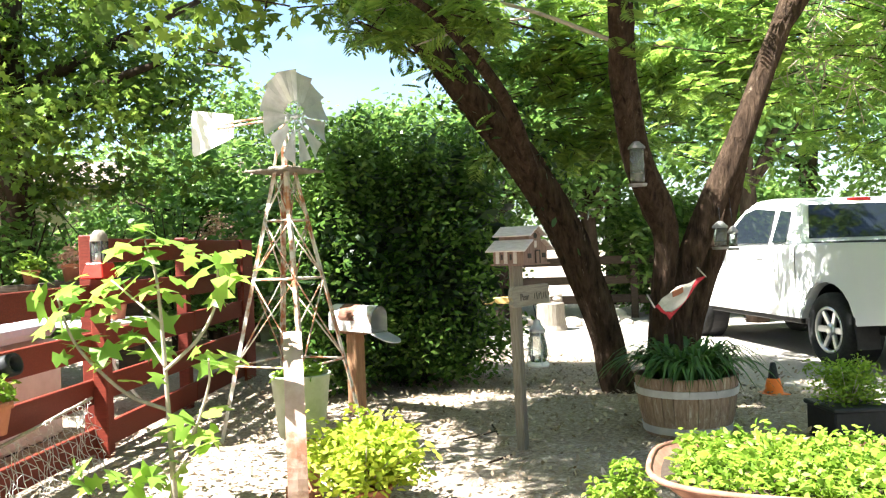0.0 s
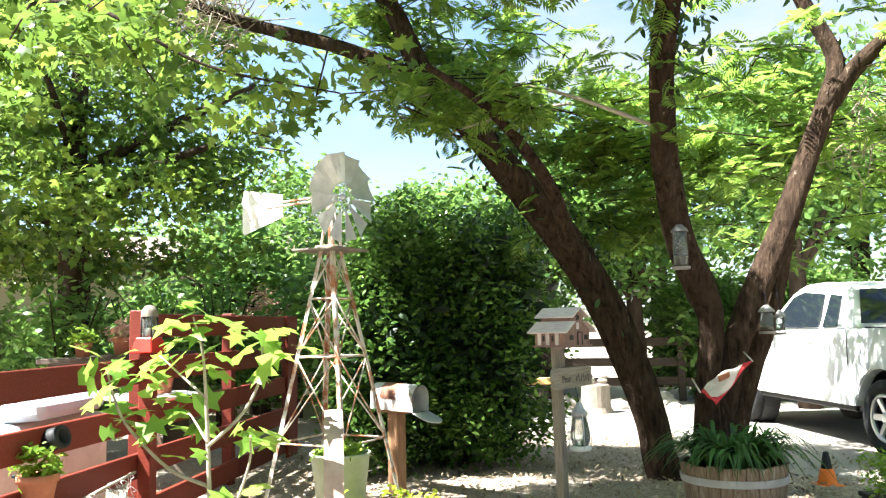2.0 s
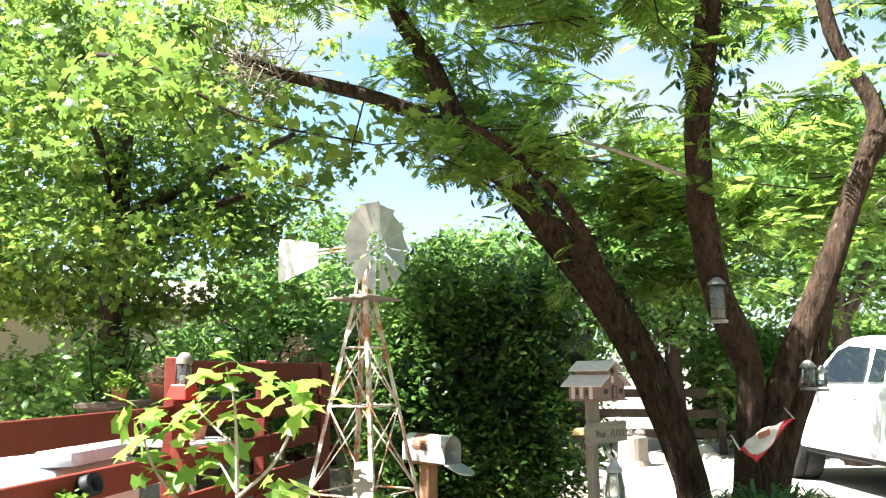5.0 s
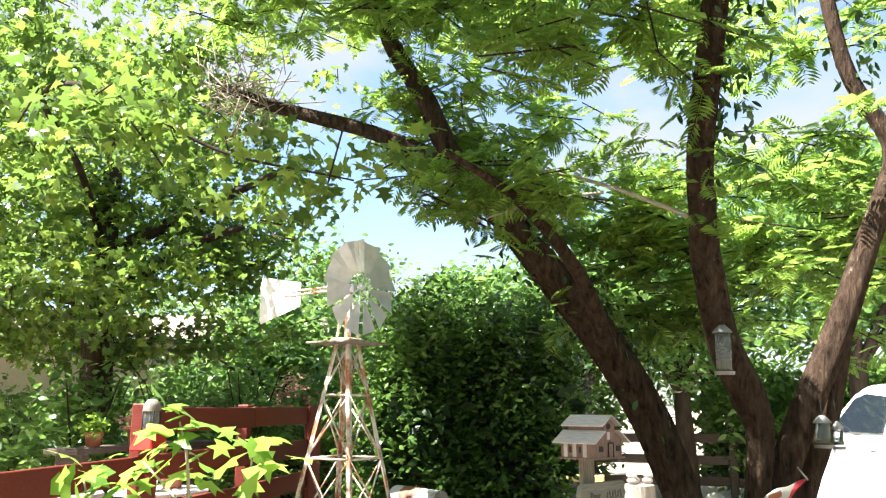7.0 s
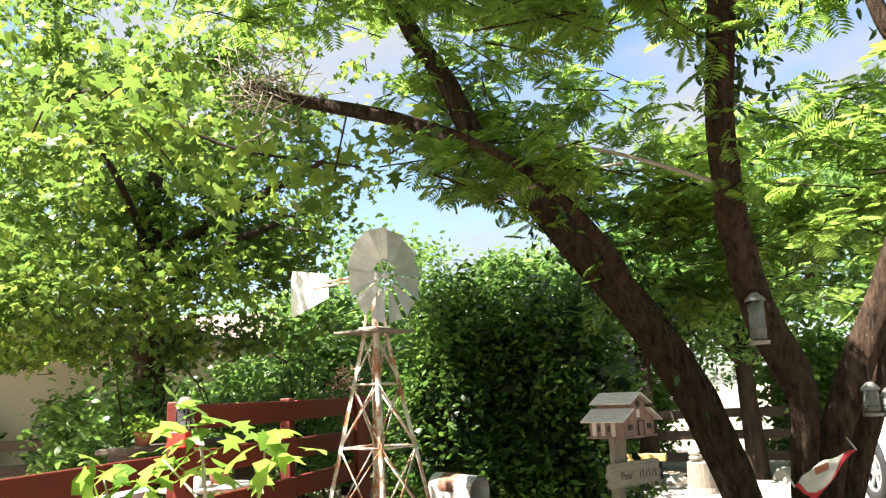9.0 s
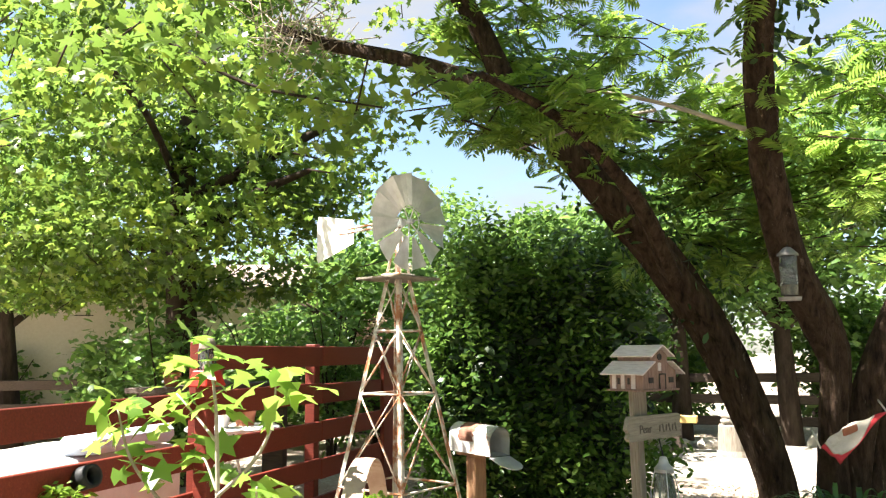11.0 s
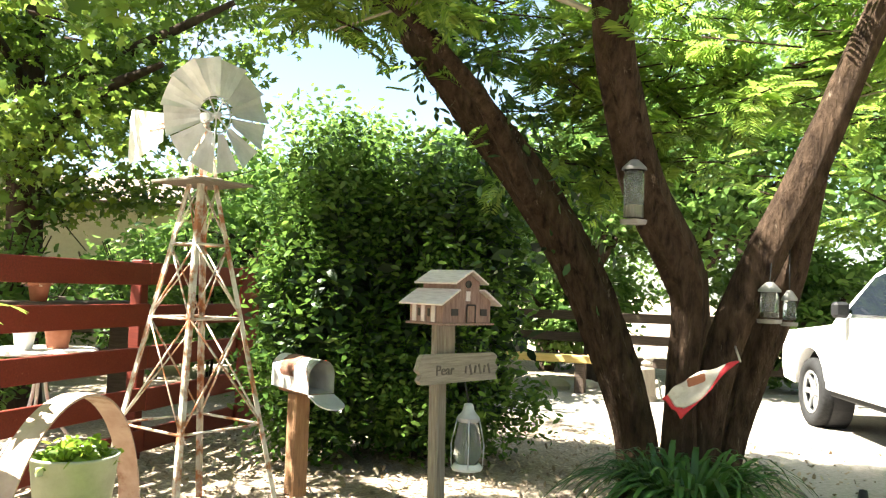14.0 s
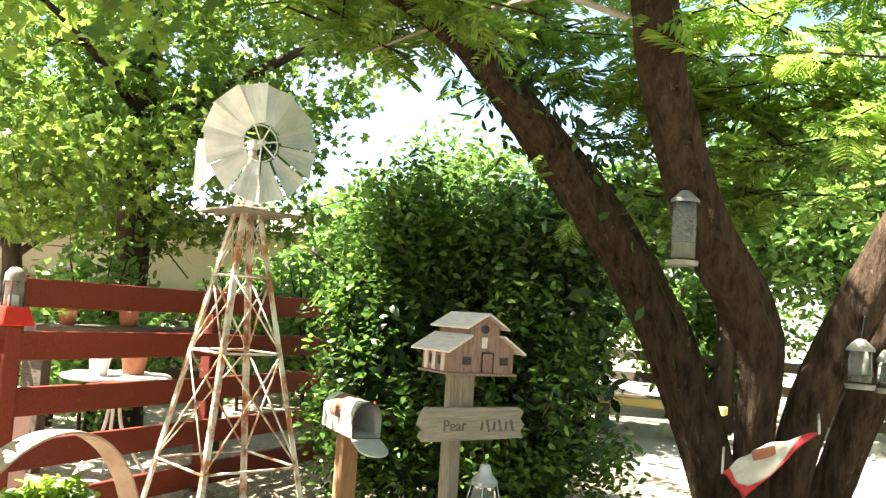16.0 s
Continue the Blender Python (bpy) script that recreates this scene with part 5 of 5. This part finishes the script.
def far_tree(x, y, h, r, seed, leaf=L_FAR, size=0.17, n=230, low=0.25):
    t = thing("surround_tree", pose(x, y, 0), "leafy green woodland tree around the garden, the unseen ones added to cut light", "tree", "background trees")
    g = np.random.default_rng(seed)
    lean = g.normal(0, 0.3, 2)
    tube("trunk", [(0, 0, -0.1, 0.06 + r * 0.07), (lean[0] * 0.5, lean[1] * 0.5, h * 0.4, 0.04 + r * 0.05), (lean[0], lean[1], h * 0.85, 0.04)], M_BARKGREY, t, 9, 5, 0.1, seed)
    for k in range(4):
        a = g.uniform(0, 6.28)
        tube("limb", [(lean[0] * 0.5, lean[1] * 0.5, h * 0.38, 0.07), (r * 0.4 * math.cos(a), r * 0.4 * math.sin(a), h * 0.55, 0.05), (r * 0.8 * math.cos(a), r * 0.8 * math.sin(a), h * 0.68, 0.02)], M_BARKGREY, t, 6, 4, 0.1, seed + k)
    pts = np.concatenate([clumps((lean[0], lean[1], h * (0.5 + low / 2)), (r, r, h * (0.5 - low / 2)), n, 26, r * 0.11, seed, 0.35),
                          clumps((g.normal(0, r * 0.4), g.normal(0, r * 0.4), h * 0.8), (r * 0.6, r * 0.6, h * 0.25), n // 3, 26, r * 0.1, seed + 1, 0.3)])
    scatter("crown", pts, size, LEAF_OVAL, leaf, t, seed + 2, 0.25, 0.4)


for k, (x, y, h, r, low) in enumerate([(-13.5, 10.5, 5.0, 2.4, 0.5), (-11.2, 10.2, 5.0, 2.0, 0.48), (-6.2, 13.2, 3.4, 1.7, 0.03), (-8.5, 18.5, 5.4, 2.6, 0.05), (-3.9, 12.6, 3.0, 1.5, 0.03),
                                      (-3.2, 18.5, 4.6, 2.8, 0.12), (0.6, 19.0, 7.0, 2.8, 0.2), (4.2, 18.0, 7.0, 2.8, 0.18), (8.0, 17.5, 7.0, 2.8, 0.15), (11.5, 15.0, 7.0, 2.8, 0.15),
                                      (-17.0, 9.0, 5.5, 3.0, 0.15), (-14.0, 20.0, 4.5, 3.2, 0.1), (2.6, 13.8, 5.5, 1.8, 0.4), (6.0, 14.2, 5.0, 2.2, 0.3), (0.1, 14.9, 4.6, 1.6, 0.45), (-1.6, 15.2, 4.8, 1.7, 0.42),
                                      # trees with y below 5 are out of view, added to cut bounced light
                                      (9.5, 9.5, 6.5, 2.4, 0.3), (1.7, 16.2, 2.3, 1.2, 0.05), (3.6, 16.6, 2.4, 1.3, 0.05), (-2.8, 16.8, 2.2, 1.2, 0.05), (7.0, 11.5, 5.5, 1.9, 0.35), (-6.5, -1.0, 5.5, 2.4, 0.25), (-2.5, -4.0, 6.0, 2.6, 0.25), (2.2, -3.6, 6.0, 2.5, 0.3), (6.2, -0.5, 6.0, 2.6, 0.25), (7.2, 4.5, 5.5, 2.2, 0.3), (-8.8, 3.2, 5.0, 2.0, 0.2), (-3.5, 13.3, 3.8, 1.0, 0.35)]):
    far_tree(x, y, h, r, 100 + 7 * k, low=low)


def low_shrub(x, y, h, r, n, seed):
    b = thing("garden_shrub", pose(x, y, 0), "loose upright garden shrub before a cream wall", "shrub", "shrubs by the house")
    g = np.random.default_rng(seed)
    for k in range(5):
        a = g.uniform(0, 6.28)
        tube("stem", [(0.05 * math.cos(a), 0.05 * math.sin(a), -0.05, 0.02), (0.3 * r * math.cos(a), 0.3 * r * math.sin(a), h * 0.5, 0.014), (0.8 * r * math.cos(a), 0.8 * r * math.sin(a), h * 0.9, 0.006)], M_BARKGREY, b, 6, 4, 0.1, seed + k)
    pts = clumps((0, 0, h * 0.55), (r, r, h * 0.42), n, 16, 0.10, seed, 0.2, 1.2)
    scatter("foliage", pts[pts[:, 2] > 0.05], 0.13, LEAF_OVAL, L_FAR, b, seed + 1, 0.1, 0.2)


for k, (x, y, h, r, n) in enumerate([(-10.6, 11.6, 1.9, 0.75, 70), (-7.6, 11.9, 2.3, 0.7, 130), (-12.8, 11.2, 1.6, 0.7, 60), (-8.7, 12.2, 2.0, 0.6, 80), (-9.6, 11.7, 1.5, 0.6, 60), (-6.9, 10.8, 2.1, 0.6, 100), (-8.2, 10.2, 1.5, 0.5, 50), (-5.6, 10.6, 2.2, 0.6, 110), (-5.85, 7.65, 2.0, 0.6, 110), (-7.0, 8.0, 1.7, 0.5, 70)]):
    low_shrub(x, y, h, r, n, 301 + 2 * k)


# ---- fallen leaves ----
def litter():
    g = np.random.default_rng(90)
    n = 15000
    x, y = g.uniform(-4.2, 2.2, n), g.uniform(2.2, 10.5, n)
    z = np.array([lift(a, b) for a, b in zip(x, y)]) + g.uniform(0.010, 0.028, n)
    ob = scatter("fallen_leaves", np.stack([x, y, z], -1), 0.055, LEAF_OVAL, M_LITTER, None, 91, 0.0, 0.9)
    tagged(ob, "scattered dry brown and buff fallen leaves", "leaf litter", kind="stuff")


litter()


def fallen_twigs():
    g = np.random.default_rng(93)
    for k in range(16):
        x, y = g.uniform(-0.9, 1.3), g.uniform(4.7, 6.4)
        a, ln = g.uniform(0, 3.14), g.uniform(0.18, 0.5)
        dx, dy = math.cos(a) * ln / 2, math.sin(a) * ln / 2
        if math.hypot(x - 0.62, y - 5.86) < 0.62:
            continue
        rows = [(x + dx * u + g.normal(0, 0.012), y + dy * u + g.normal(0, 0.012), lift(x + dx * u, y + dy * u) + 0.014 + 0.012 * g.uniform(), 0.008 - 0.003 * abs(u)) for u in (-1, -0.4, 0.2, 1)]
        ob = tube("fallen_twig", rows, M_TWIG if k % 3 else M_BARKGREY, None, 6, 3, 0.1, k)
        tagged(ob, "dry fallen twig lying on leaf-strewn ground", "twig", "twigs on the ground")


fallen_twigs()


# ---- behind the red fence ----
def chest():
    c = thing("storage_chest", pose(-4.55, 4.75, 0.0, 0, 0, 6), "long white storage chest under a crumpled white cover", "chest")
    part("body", b_box(1.0, 2.5, 0.70, (0, 0, 0.36), bevel=0.03), M_WHITE, c)
    part("plinth", b_box(0.94, 2.4, 0.05, (0, 0, 0.015), bevel=0.005), M_BLACK, c)
    bm = bmesh.new()
    bmesh.ops.create_grid(bm, x_segments=18, y_segments=36, size=0.5, matrix=Matrix.Diagonal((1.08, 2.58, 1, 1)))
    for v in bm.verts:
        e = max(abs(v.co.x) / 0.54, abs(v.co.y) / 1.29)
        v.co.z = 0.735 + 0.05 * (1 - e ** 6) + 0.02 * noise.noise((v.co.x * 5, v.co.y * 4, 1)) - (0.06 if e > 0.97 else 0)
    geo = bmesh.ops.extrude_face_region(bm, geom=list(bm.faces))
    bmesh.ops.translate(bm, vec=(0, 0, 0.02), verts=[v for v in geo["geom"] if isinstance(v, bmesh.types.BMVert)])
    cover = part("cover", bm, M_WHITE, c, "crumpled white cover", smooth=True)
    box = thing("folded_cushion", pose(-4.15, 5.35, 0.80, 0, -4, 10), "pale blue folded cushion on a chest", "cushion")
    part("cushion", b_box(0.34, 0.95, 0.14, (0, 0, 0.075), bevel=0.045), M_BLUECLOTH, box)
    y = thing("yellow_tray", pose(-4.05, 3.95, 0.79, 0, 0, 20), "shallow yellow plastic tray", "tray")
    part("tray", b_lathe([(0.001, 0.0), (0.20, 0.0), (0.26, 0.06), (0.27, 0.06), (0.21, 0.012), (0.001, 0.012)], 30), M_YELLOW, y, smooth=True)


chest()


def clay_pot(at, r, h, mat, label, stuff=None):
    p = thing("flower_pot", pose(*at), label, "pot", "pots behind the fence")
    part("pot", b_lathe([(0.001, 0), (r * 0.7, 0), (r * 0.92, h * 0.78), (r, h * 0.78), (r, h), (r * 0.9, h), (r * 0.86, h * 0.85), (0.001, h * 0.86)], 26), mat, p, smooth=True)
    if stuff:
        pts = clumps((0, 0, h + 0.06), (r * 1.2, r * 1.2, 0.09), 22, 9, 0.03, int(at[1] * 100), 0.2)
        scatter("leaves", pts, 0.06, LEAF_OVAL, stuff, p, 3, 0.1, 0.4)
    return p


def bistro():
    t = thing("bistro_table", pose(-4.25, 6.75, 0), "round white metal garden table with curved legs", "table")
    part("tabletop", b_lathe([(0.001, 0.815), (0.40, 0.815), (0.41, 0.825), (0.41, 0.840), (0.40, 0.848), (0.001, 0.848)], 40), M_WHITE, t)
    for k in range(3):
        a = k * 2.094 + 0.5
        c, s = math.cos(a), math.sin(a)
        tube("leg", [(0.03 * c, 0.03 * s, 0.81, 0.014), (0.05 * c, 0.05 * s, 0.55, 0.014), (0.11 * c, 0.11 * s, 0.36, 0.014), (0.28 * c, 0.28 * s, 0.12, 0.013), (0.37 * c, 0.37 * s, 0.0, 0.012)], M_WHITE, t, 8, 5)
    clay_pot((-4.22, 6.56, 0.849), 0.085, 0.16, M_WHITE, "white glazed flower pot on a garden table")
    clay_pot((-4.20, 6.86, 0.849), 0.11, 0.19, M_TERRA, "terracotta flower pot on a garden table")
    st = thing("plant_stand", pose(-5.0, 7.5, 0), "dark timber plant bench", "bench")
    part("top", b_box(0.35, 2.2, 0.05, (0, 0, 1.16), bevel=0.008), M_DARKRAIL, st)
    for y in (-0.95, 0.95):
        part("leg", b_box(0.28, 0.08, 1.14, (0, y, 0.57), bevel=0.008), M_DARKRAIL, st)
    clay_pot((-4.95, 7.35, 1.186), 0.095, 0.17, M_TERRA, "terracotta pot with pale flowers on a bench", L_PINK)
    clay_pot((-4.95, 6.75, 1.186), 0.08, 0.13, M_TERRA, "small terracotta pot with green sprigs on a bench", L_LIME)
    clay_pot((-4.25, 5.85, 0.83), 0.09, 0.17, M_TERRA, "terracotta flower pot standing on a chest")


bistro()


def red_lantern():
    l = thing("red_lantern", pose(-3.352, 5.30, 1.252), "squat red enamel box lantern with glass standing on a fence rail", "lantern")
    bm = b_box(0.17, 0.21, 0.11, (0, 0, 0.055), bevel=0.008)
    for v in bm.verts:
        if v.co.z > 0.06:
            v.co.x *= 0.72
            v.co.y *= 0.72
    part("base", bm, M_REDPAINT, l)
    part("glass", b_lathe([(0.048, 0.11), (0.052, 0.12), (0.05, 0.25), (0.04, 0.265)], 22), M_JAR, l, "clear glass cylinder", smooth=True)
    part("candle", b_lathe([(0.001, 0.112), (0.026, 0.112), (0.026, 0.175), (0.001, 0.178)], 18), M_WHITE, l, "white candle stub", smooth=True)
    for k in range(4):
        a = math.radians(45 + 90 * k)
        x, y = 0.057 * math.cos(a), 0.057 * math.sin(a)
        bars("guard_wire", [((x, y, 0.11), (x, y, 0.26))], 0.005, M_BLACK, l, 6)
    part("cap", b_lathe([(0.060, 0.258), (0.058, 0.268), (0.056, 0.30), (0.03, 0.335), (0.001, 0.34)], 22), M_GREYWOOD, l, "dull weathered cap", smooth=True)


red_lantern()


def net_and_pole():
    p = thing("netting_roll", pose(0, 0, 0), "pale garden netting draped from a thin pole beside a fence", "netting")
    a, b = Vector((-3.22, 3.75, 0.33)), Vector((-3.27, 5.02, 0.47))
    tube("pole", [(*a, 0.011), (*((a + b) / 2), 0.011), (*b, 0.010)], M_TWIG, p, 7, 3)
    seg = []
    n = 26
    def q(i, j):
        u = i / n
        base = a.lerp(b, u)
        drop = 0.46 * j / 11
        return (base.x + 0.10 * j / 11 + 0.02 * math.sin(i * 0.9 + j * 0.5), base.y + 0.01 * math.sin(j * 1.7), max(0.02, base.z - drop + 0.01 * math.sin(i * 1.3)))
    for i in range(n):
        for j in range(11):
            seg.append((q(i, j), q(i + 1, j + 1) if (i + j) % 2 else q(i + 1, j)))
            seg.append((q(i, j), q(i, j + 1)))
    net = bars("net", seg, 0.0025, M_WHITE, p, 3)
    net["kind"] = "stuff"
    h = thing("hanging_pot", pose(-3.22, 4.02, 0.45), "terracotta pot of small green leaves hung on a fence rail", "pot")
    part("pot", b_lathe([(0.001, 0), (0.075, 0), (0.10, 0.14), (0.112, 0.14), (0.112, 0.18), (0.10, 0.18), (0.001, 0.16)], 26), M_TERRA, h, smooth=True)
    pts = clumps((0, 0, 0.24), (0.13, 0.13, 0.10), 26, 10, 0.03, 9, 0.2)
    scatter("leaves", pts, 0.055, LEAF_OVAL, L_LIME, h, 9, 0.1, 0.4)
    part("bracket", b_box(0.09, 0.02, 0.02, (-0.12, 0, 0.165), bevel=0.003), M_BLACK, h)
    v = thing("pipe_collar", pose(-3.24, 4.18, 0.80, 0, 75, 0), "dark plastic pipe collar fixed to a fence rail", "pipe")
    part("collar", b_lathe([(0.045, -0.06), (0.065, -0.06), (0.065, 0.06), (0.045, 0.06), (0.045, -0.06)], 26), M_BLACK, v, smooth=True)


net_and_pole()


# ---- things about the tree ----
def cloth_sling():
    """A kerchief hung by two corners between the trunks, its belly sagging towards the path."""
    c = thing("cloth_sling", pose(0, 0, 0), "cream canvas kerchief with broad red border hung between trunks", "sling")
    a, tip, low, back = Vector((0.46, 6.25, 0.885)), Vector((0.83, 6.30, 1.10)), Vector((0.565, 6.20, 0.805)), Vector((0.58, 6.30, 1.0))
    n = 12
    grid = []
    for i in range(n + 1):
        row = []
        for j in range(n + 1):
            u, v = i / n, j / n
            p = a.lerp(low, v).lerp(back.lerp(tip, v), u)
            p = p + Vector((0.006 * math.sin(9 * u + 4 * v), -0.03 * math.sin(math.pi * u) * math.sin(math.pi * v), -0.05 * math.sin(math.pi * u) * math.sin(math.pi * v) + 0.006 * math.sin(11 * v + 5 * u)))
            row.append(p)
        grid.append(row)

    def sheet(cells, name, mat, label=""):
        bm = bmesh.new()
        made = {}
        for i, j in cells:
            ring = ((i, j), (i + 1, j), (i + 1, j + 1), (i, j + 1))
            for k in ring:
                if k not in made:
                    made[k] = bm.verts.new(grid[k[0]][k[1]])
            bm.faces.new([made[k] for k in ring])
        geo = bmesh.ops.extrude_face_region(bm, geom=list(bm.faces))
        bmesh.ops.translate(bm, vec=(0, 0.006, 0.004), verts=[v for v in geo["geom"] if isinstance(v, bmesh.types.BMVert)])
        return part(name, bm, mat, c, label, smooth=True)

    cells = [(i, j) for i in range(n) for j in range(n)]
    edge = [q for q in cells if q[0] < 2 or q[1] >= n - 3]
    sheet([q for q in cells if q not in edge], "canvas", M_CLOTHCREAM)
    sheet(edge, "trim", M_CLOTHRED, "broad red cotton border")
    part("patch", b_box(0.10, 0.015, 0.05, tuple(grid[9][4] + Vector((0, -0.012, 0.03))), (20, -18, 30), 0.006), M_TERRA, c, "terracotta-coloured patch")
    for p, q in ((grid[0][0], Vector((0.42, 6.44, 0.97))), (grid[n][n], Vector((0.80, 6.52, 1.16)))):
        bars("cord", [(p, q)], 0.006, M_CLOTHCREAM, c, 5)


cloth_sling()


def tube_feeder(at, r, h, label, up):
    f = thing("bird_feeder", pose(*at), label, "bird feeder", "feeders in the tree")
    part("tube", b_lathe([(0.001, 0.03), (r, 0.03), (r, h), (0.001, h)], 24), M_JAR, f, smooth=True)
    part("tray", b_lathe([(0.001, 0.0), (r * 1.25, 0.0), (r * 1.35, 0.02), (r * 1.25, 0.02), (r * 1.2, 0.008), (0.001, 0.012)], 28), M_DULL, f, "metal seed tray")
    part("lid", b_lathe([(r * 1.25, h), (r * 1.2, h + 0.012), (r * 0.4, h + 0.05), (0.001, h + 0.052)], 24), M_DULL, f, "metal lid")
    part("seed", b_lathe([(0.001, 0.032), (r * 0.93, 0.032), (r * 0.93, h * 0.35), (0.001, h * 0.38)], 20), M_GREYWOOD, f, "bird seed")
    bars("wire", [((0, 0, h + 0.05), (up[0], up[1], h + up[2]))], 0.003, M_BLACK, f, 4)


tube_feeder((0.35, 5.89, 1.75), 0.048, 0.26, "clear tube bird feeder with a metal tray hanging from a trunk", (0.0, 0.16, 0.16))
tube_feeder((0.965, 6.44, 1.29), 0.046, 0.16, "short clear jar feeder hanging from a limb", (0.02, 0.20, 0.32))
tube_feeder((1.06, 6.47, 1.28), 0.032, 0.13, "short clear jar feeder hanging beside another", (0.0, 0.20, 0.45))


def stump():
    s = thing("tree_stump", pose(-0.62, 13.1, 0), "sawn tree stump with pale stones piled on top", "stump")
    part("trunk", b_lathe([(0.30, -0.05), (0.23, 0.12), (0.21, 0.45), (0.19, 0.47), (0.001, 0.475)], 22, 0.08), M_GREYWOOD, s)
    g = random.Random(4)
    for k in range(6):
        st = thing("stone", pose(-0.62 + g.uniform(-0.14, 0.14), 13.1 + g.uniform(-0.12, 0.12), 0.475 + (0.07 if k > 3 else 0), 0, 0, g.uniform(0, 180)), "pale rounded fieldstone on a stump", "stone", "stones on the stump")
        bm = bmesh.new()
        bmesh.ops.create_icosphere(bm, subdivisions=2, radius=0.075)
        for v in bm.verts:
            v.co *= 1 + 0.25 * noise.noise(v.co * 9 + Vector((k * 3, 0, 0)))
            v.co.z = v.co.z * 0.65 + 0.045
        part("body", bm, M_STONE, st)
    be = thing("pine_bench", pose(-2.1, 13.4, 0, 0, 0, 4), "low bench of yellow pine board", "bench")
    part("seat", b_box(1.9, 0.26, 0.10, (0, 0, 0.50), bevel=0.01), M_YELLOWWOOD, be)
    for x in (-0.65, 0.65):
        part("leg", b_box(0.14, 0.22, 0.46, (x, 0, 0.22), bevel=0.01), M_DARKRAIL, be)
    for k in range(26):
        x, y = g.uniform(-4.0, 0.6), g.uniform(13.6, 15.2)
        st = thing("rock", pose(x, y, 0, 0, 0, g.uniform(0, 180)) @ Matrix.Scale(g.uniform(0.6, 1.6), 4), "pale rough rock on dry ground by a fence", "rock", "rocks by the fence")
        bm = bmesh.new()
        bmesh.ops.create_icosphere(bm, subdivisions=2, radius=0.12)
        for v in bm.verts:
            v.co *= 1 + 0.35 * noise.noise(v.co * 7 + Vector((k * 2.7, 0, 0)))
            v.co.z = v.co.z * 0.7 + 0.06
        part("body", bm, M_STONE, st)


stump()


def pink_shrub():
    p = thing("flowering_shrub", pose(-5.7, 12.2, 0), "round shrub with dry pinkish flower heads", "shrub")
    tube("stem", [(0, 0, -0.05, 0.05), (0, 0, 0.9, 0.03)], M_BARKGREY, p, 7, 3)
    pts = clumps((0, 0, 1.55), (0.42, 0.42, 0.5), 120, 16, 0.07, 12, 0.5, 1.0)
    scatter("flower_mass", pts, 0.06, LEAF_OVAL, L_PINK, p, 13, 0.0, 0.2)
    pts = clumps((0, 0, 0.8), (0.45, 0.45, 0.6), 90, 16, 0.08, 14, 0.4, 1.0)
    scatter("foliage", pts, 0.08, LEAF_OVAL, L_FAR, p, 15, 0.1, 0.3)


pink_shrub()
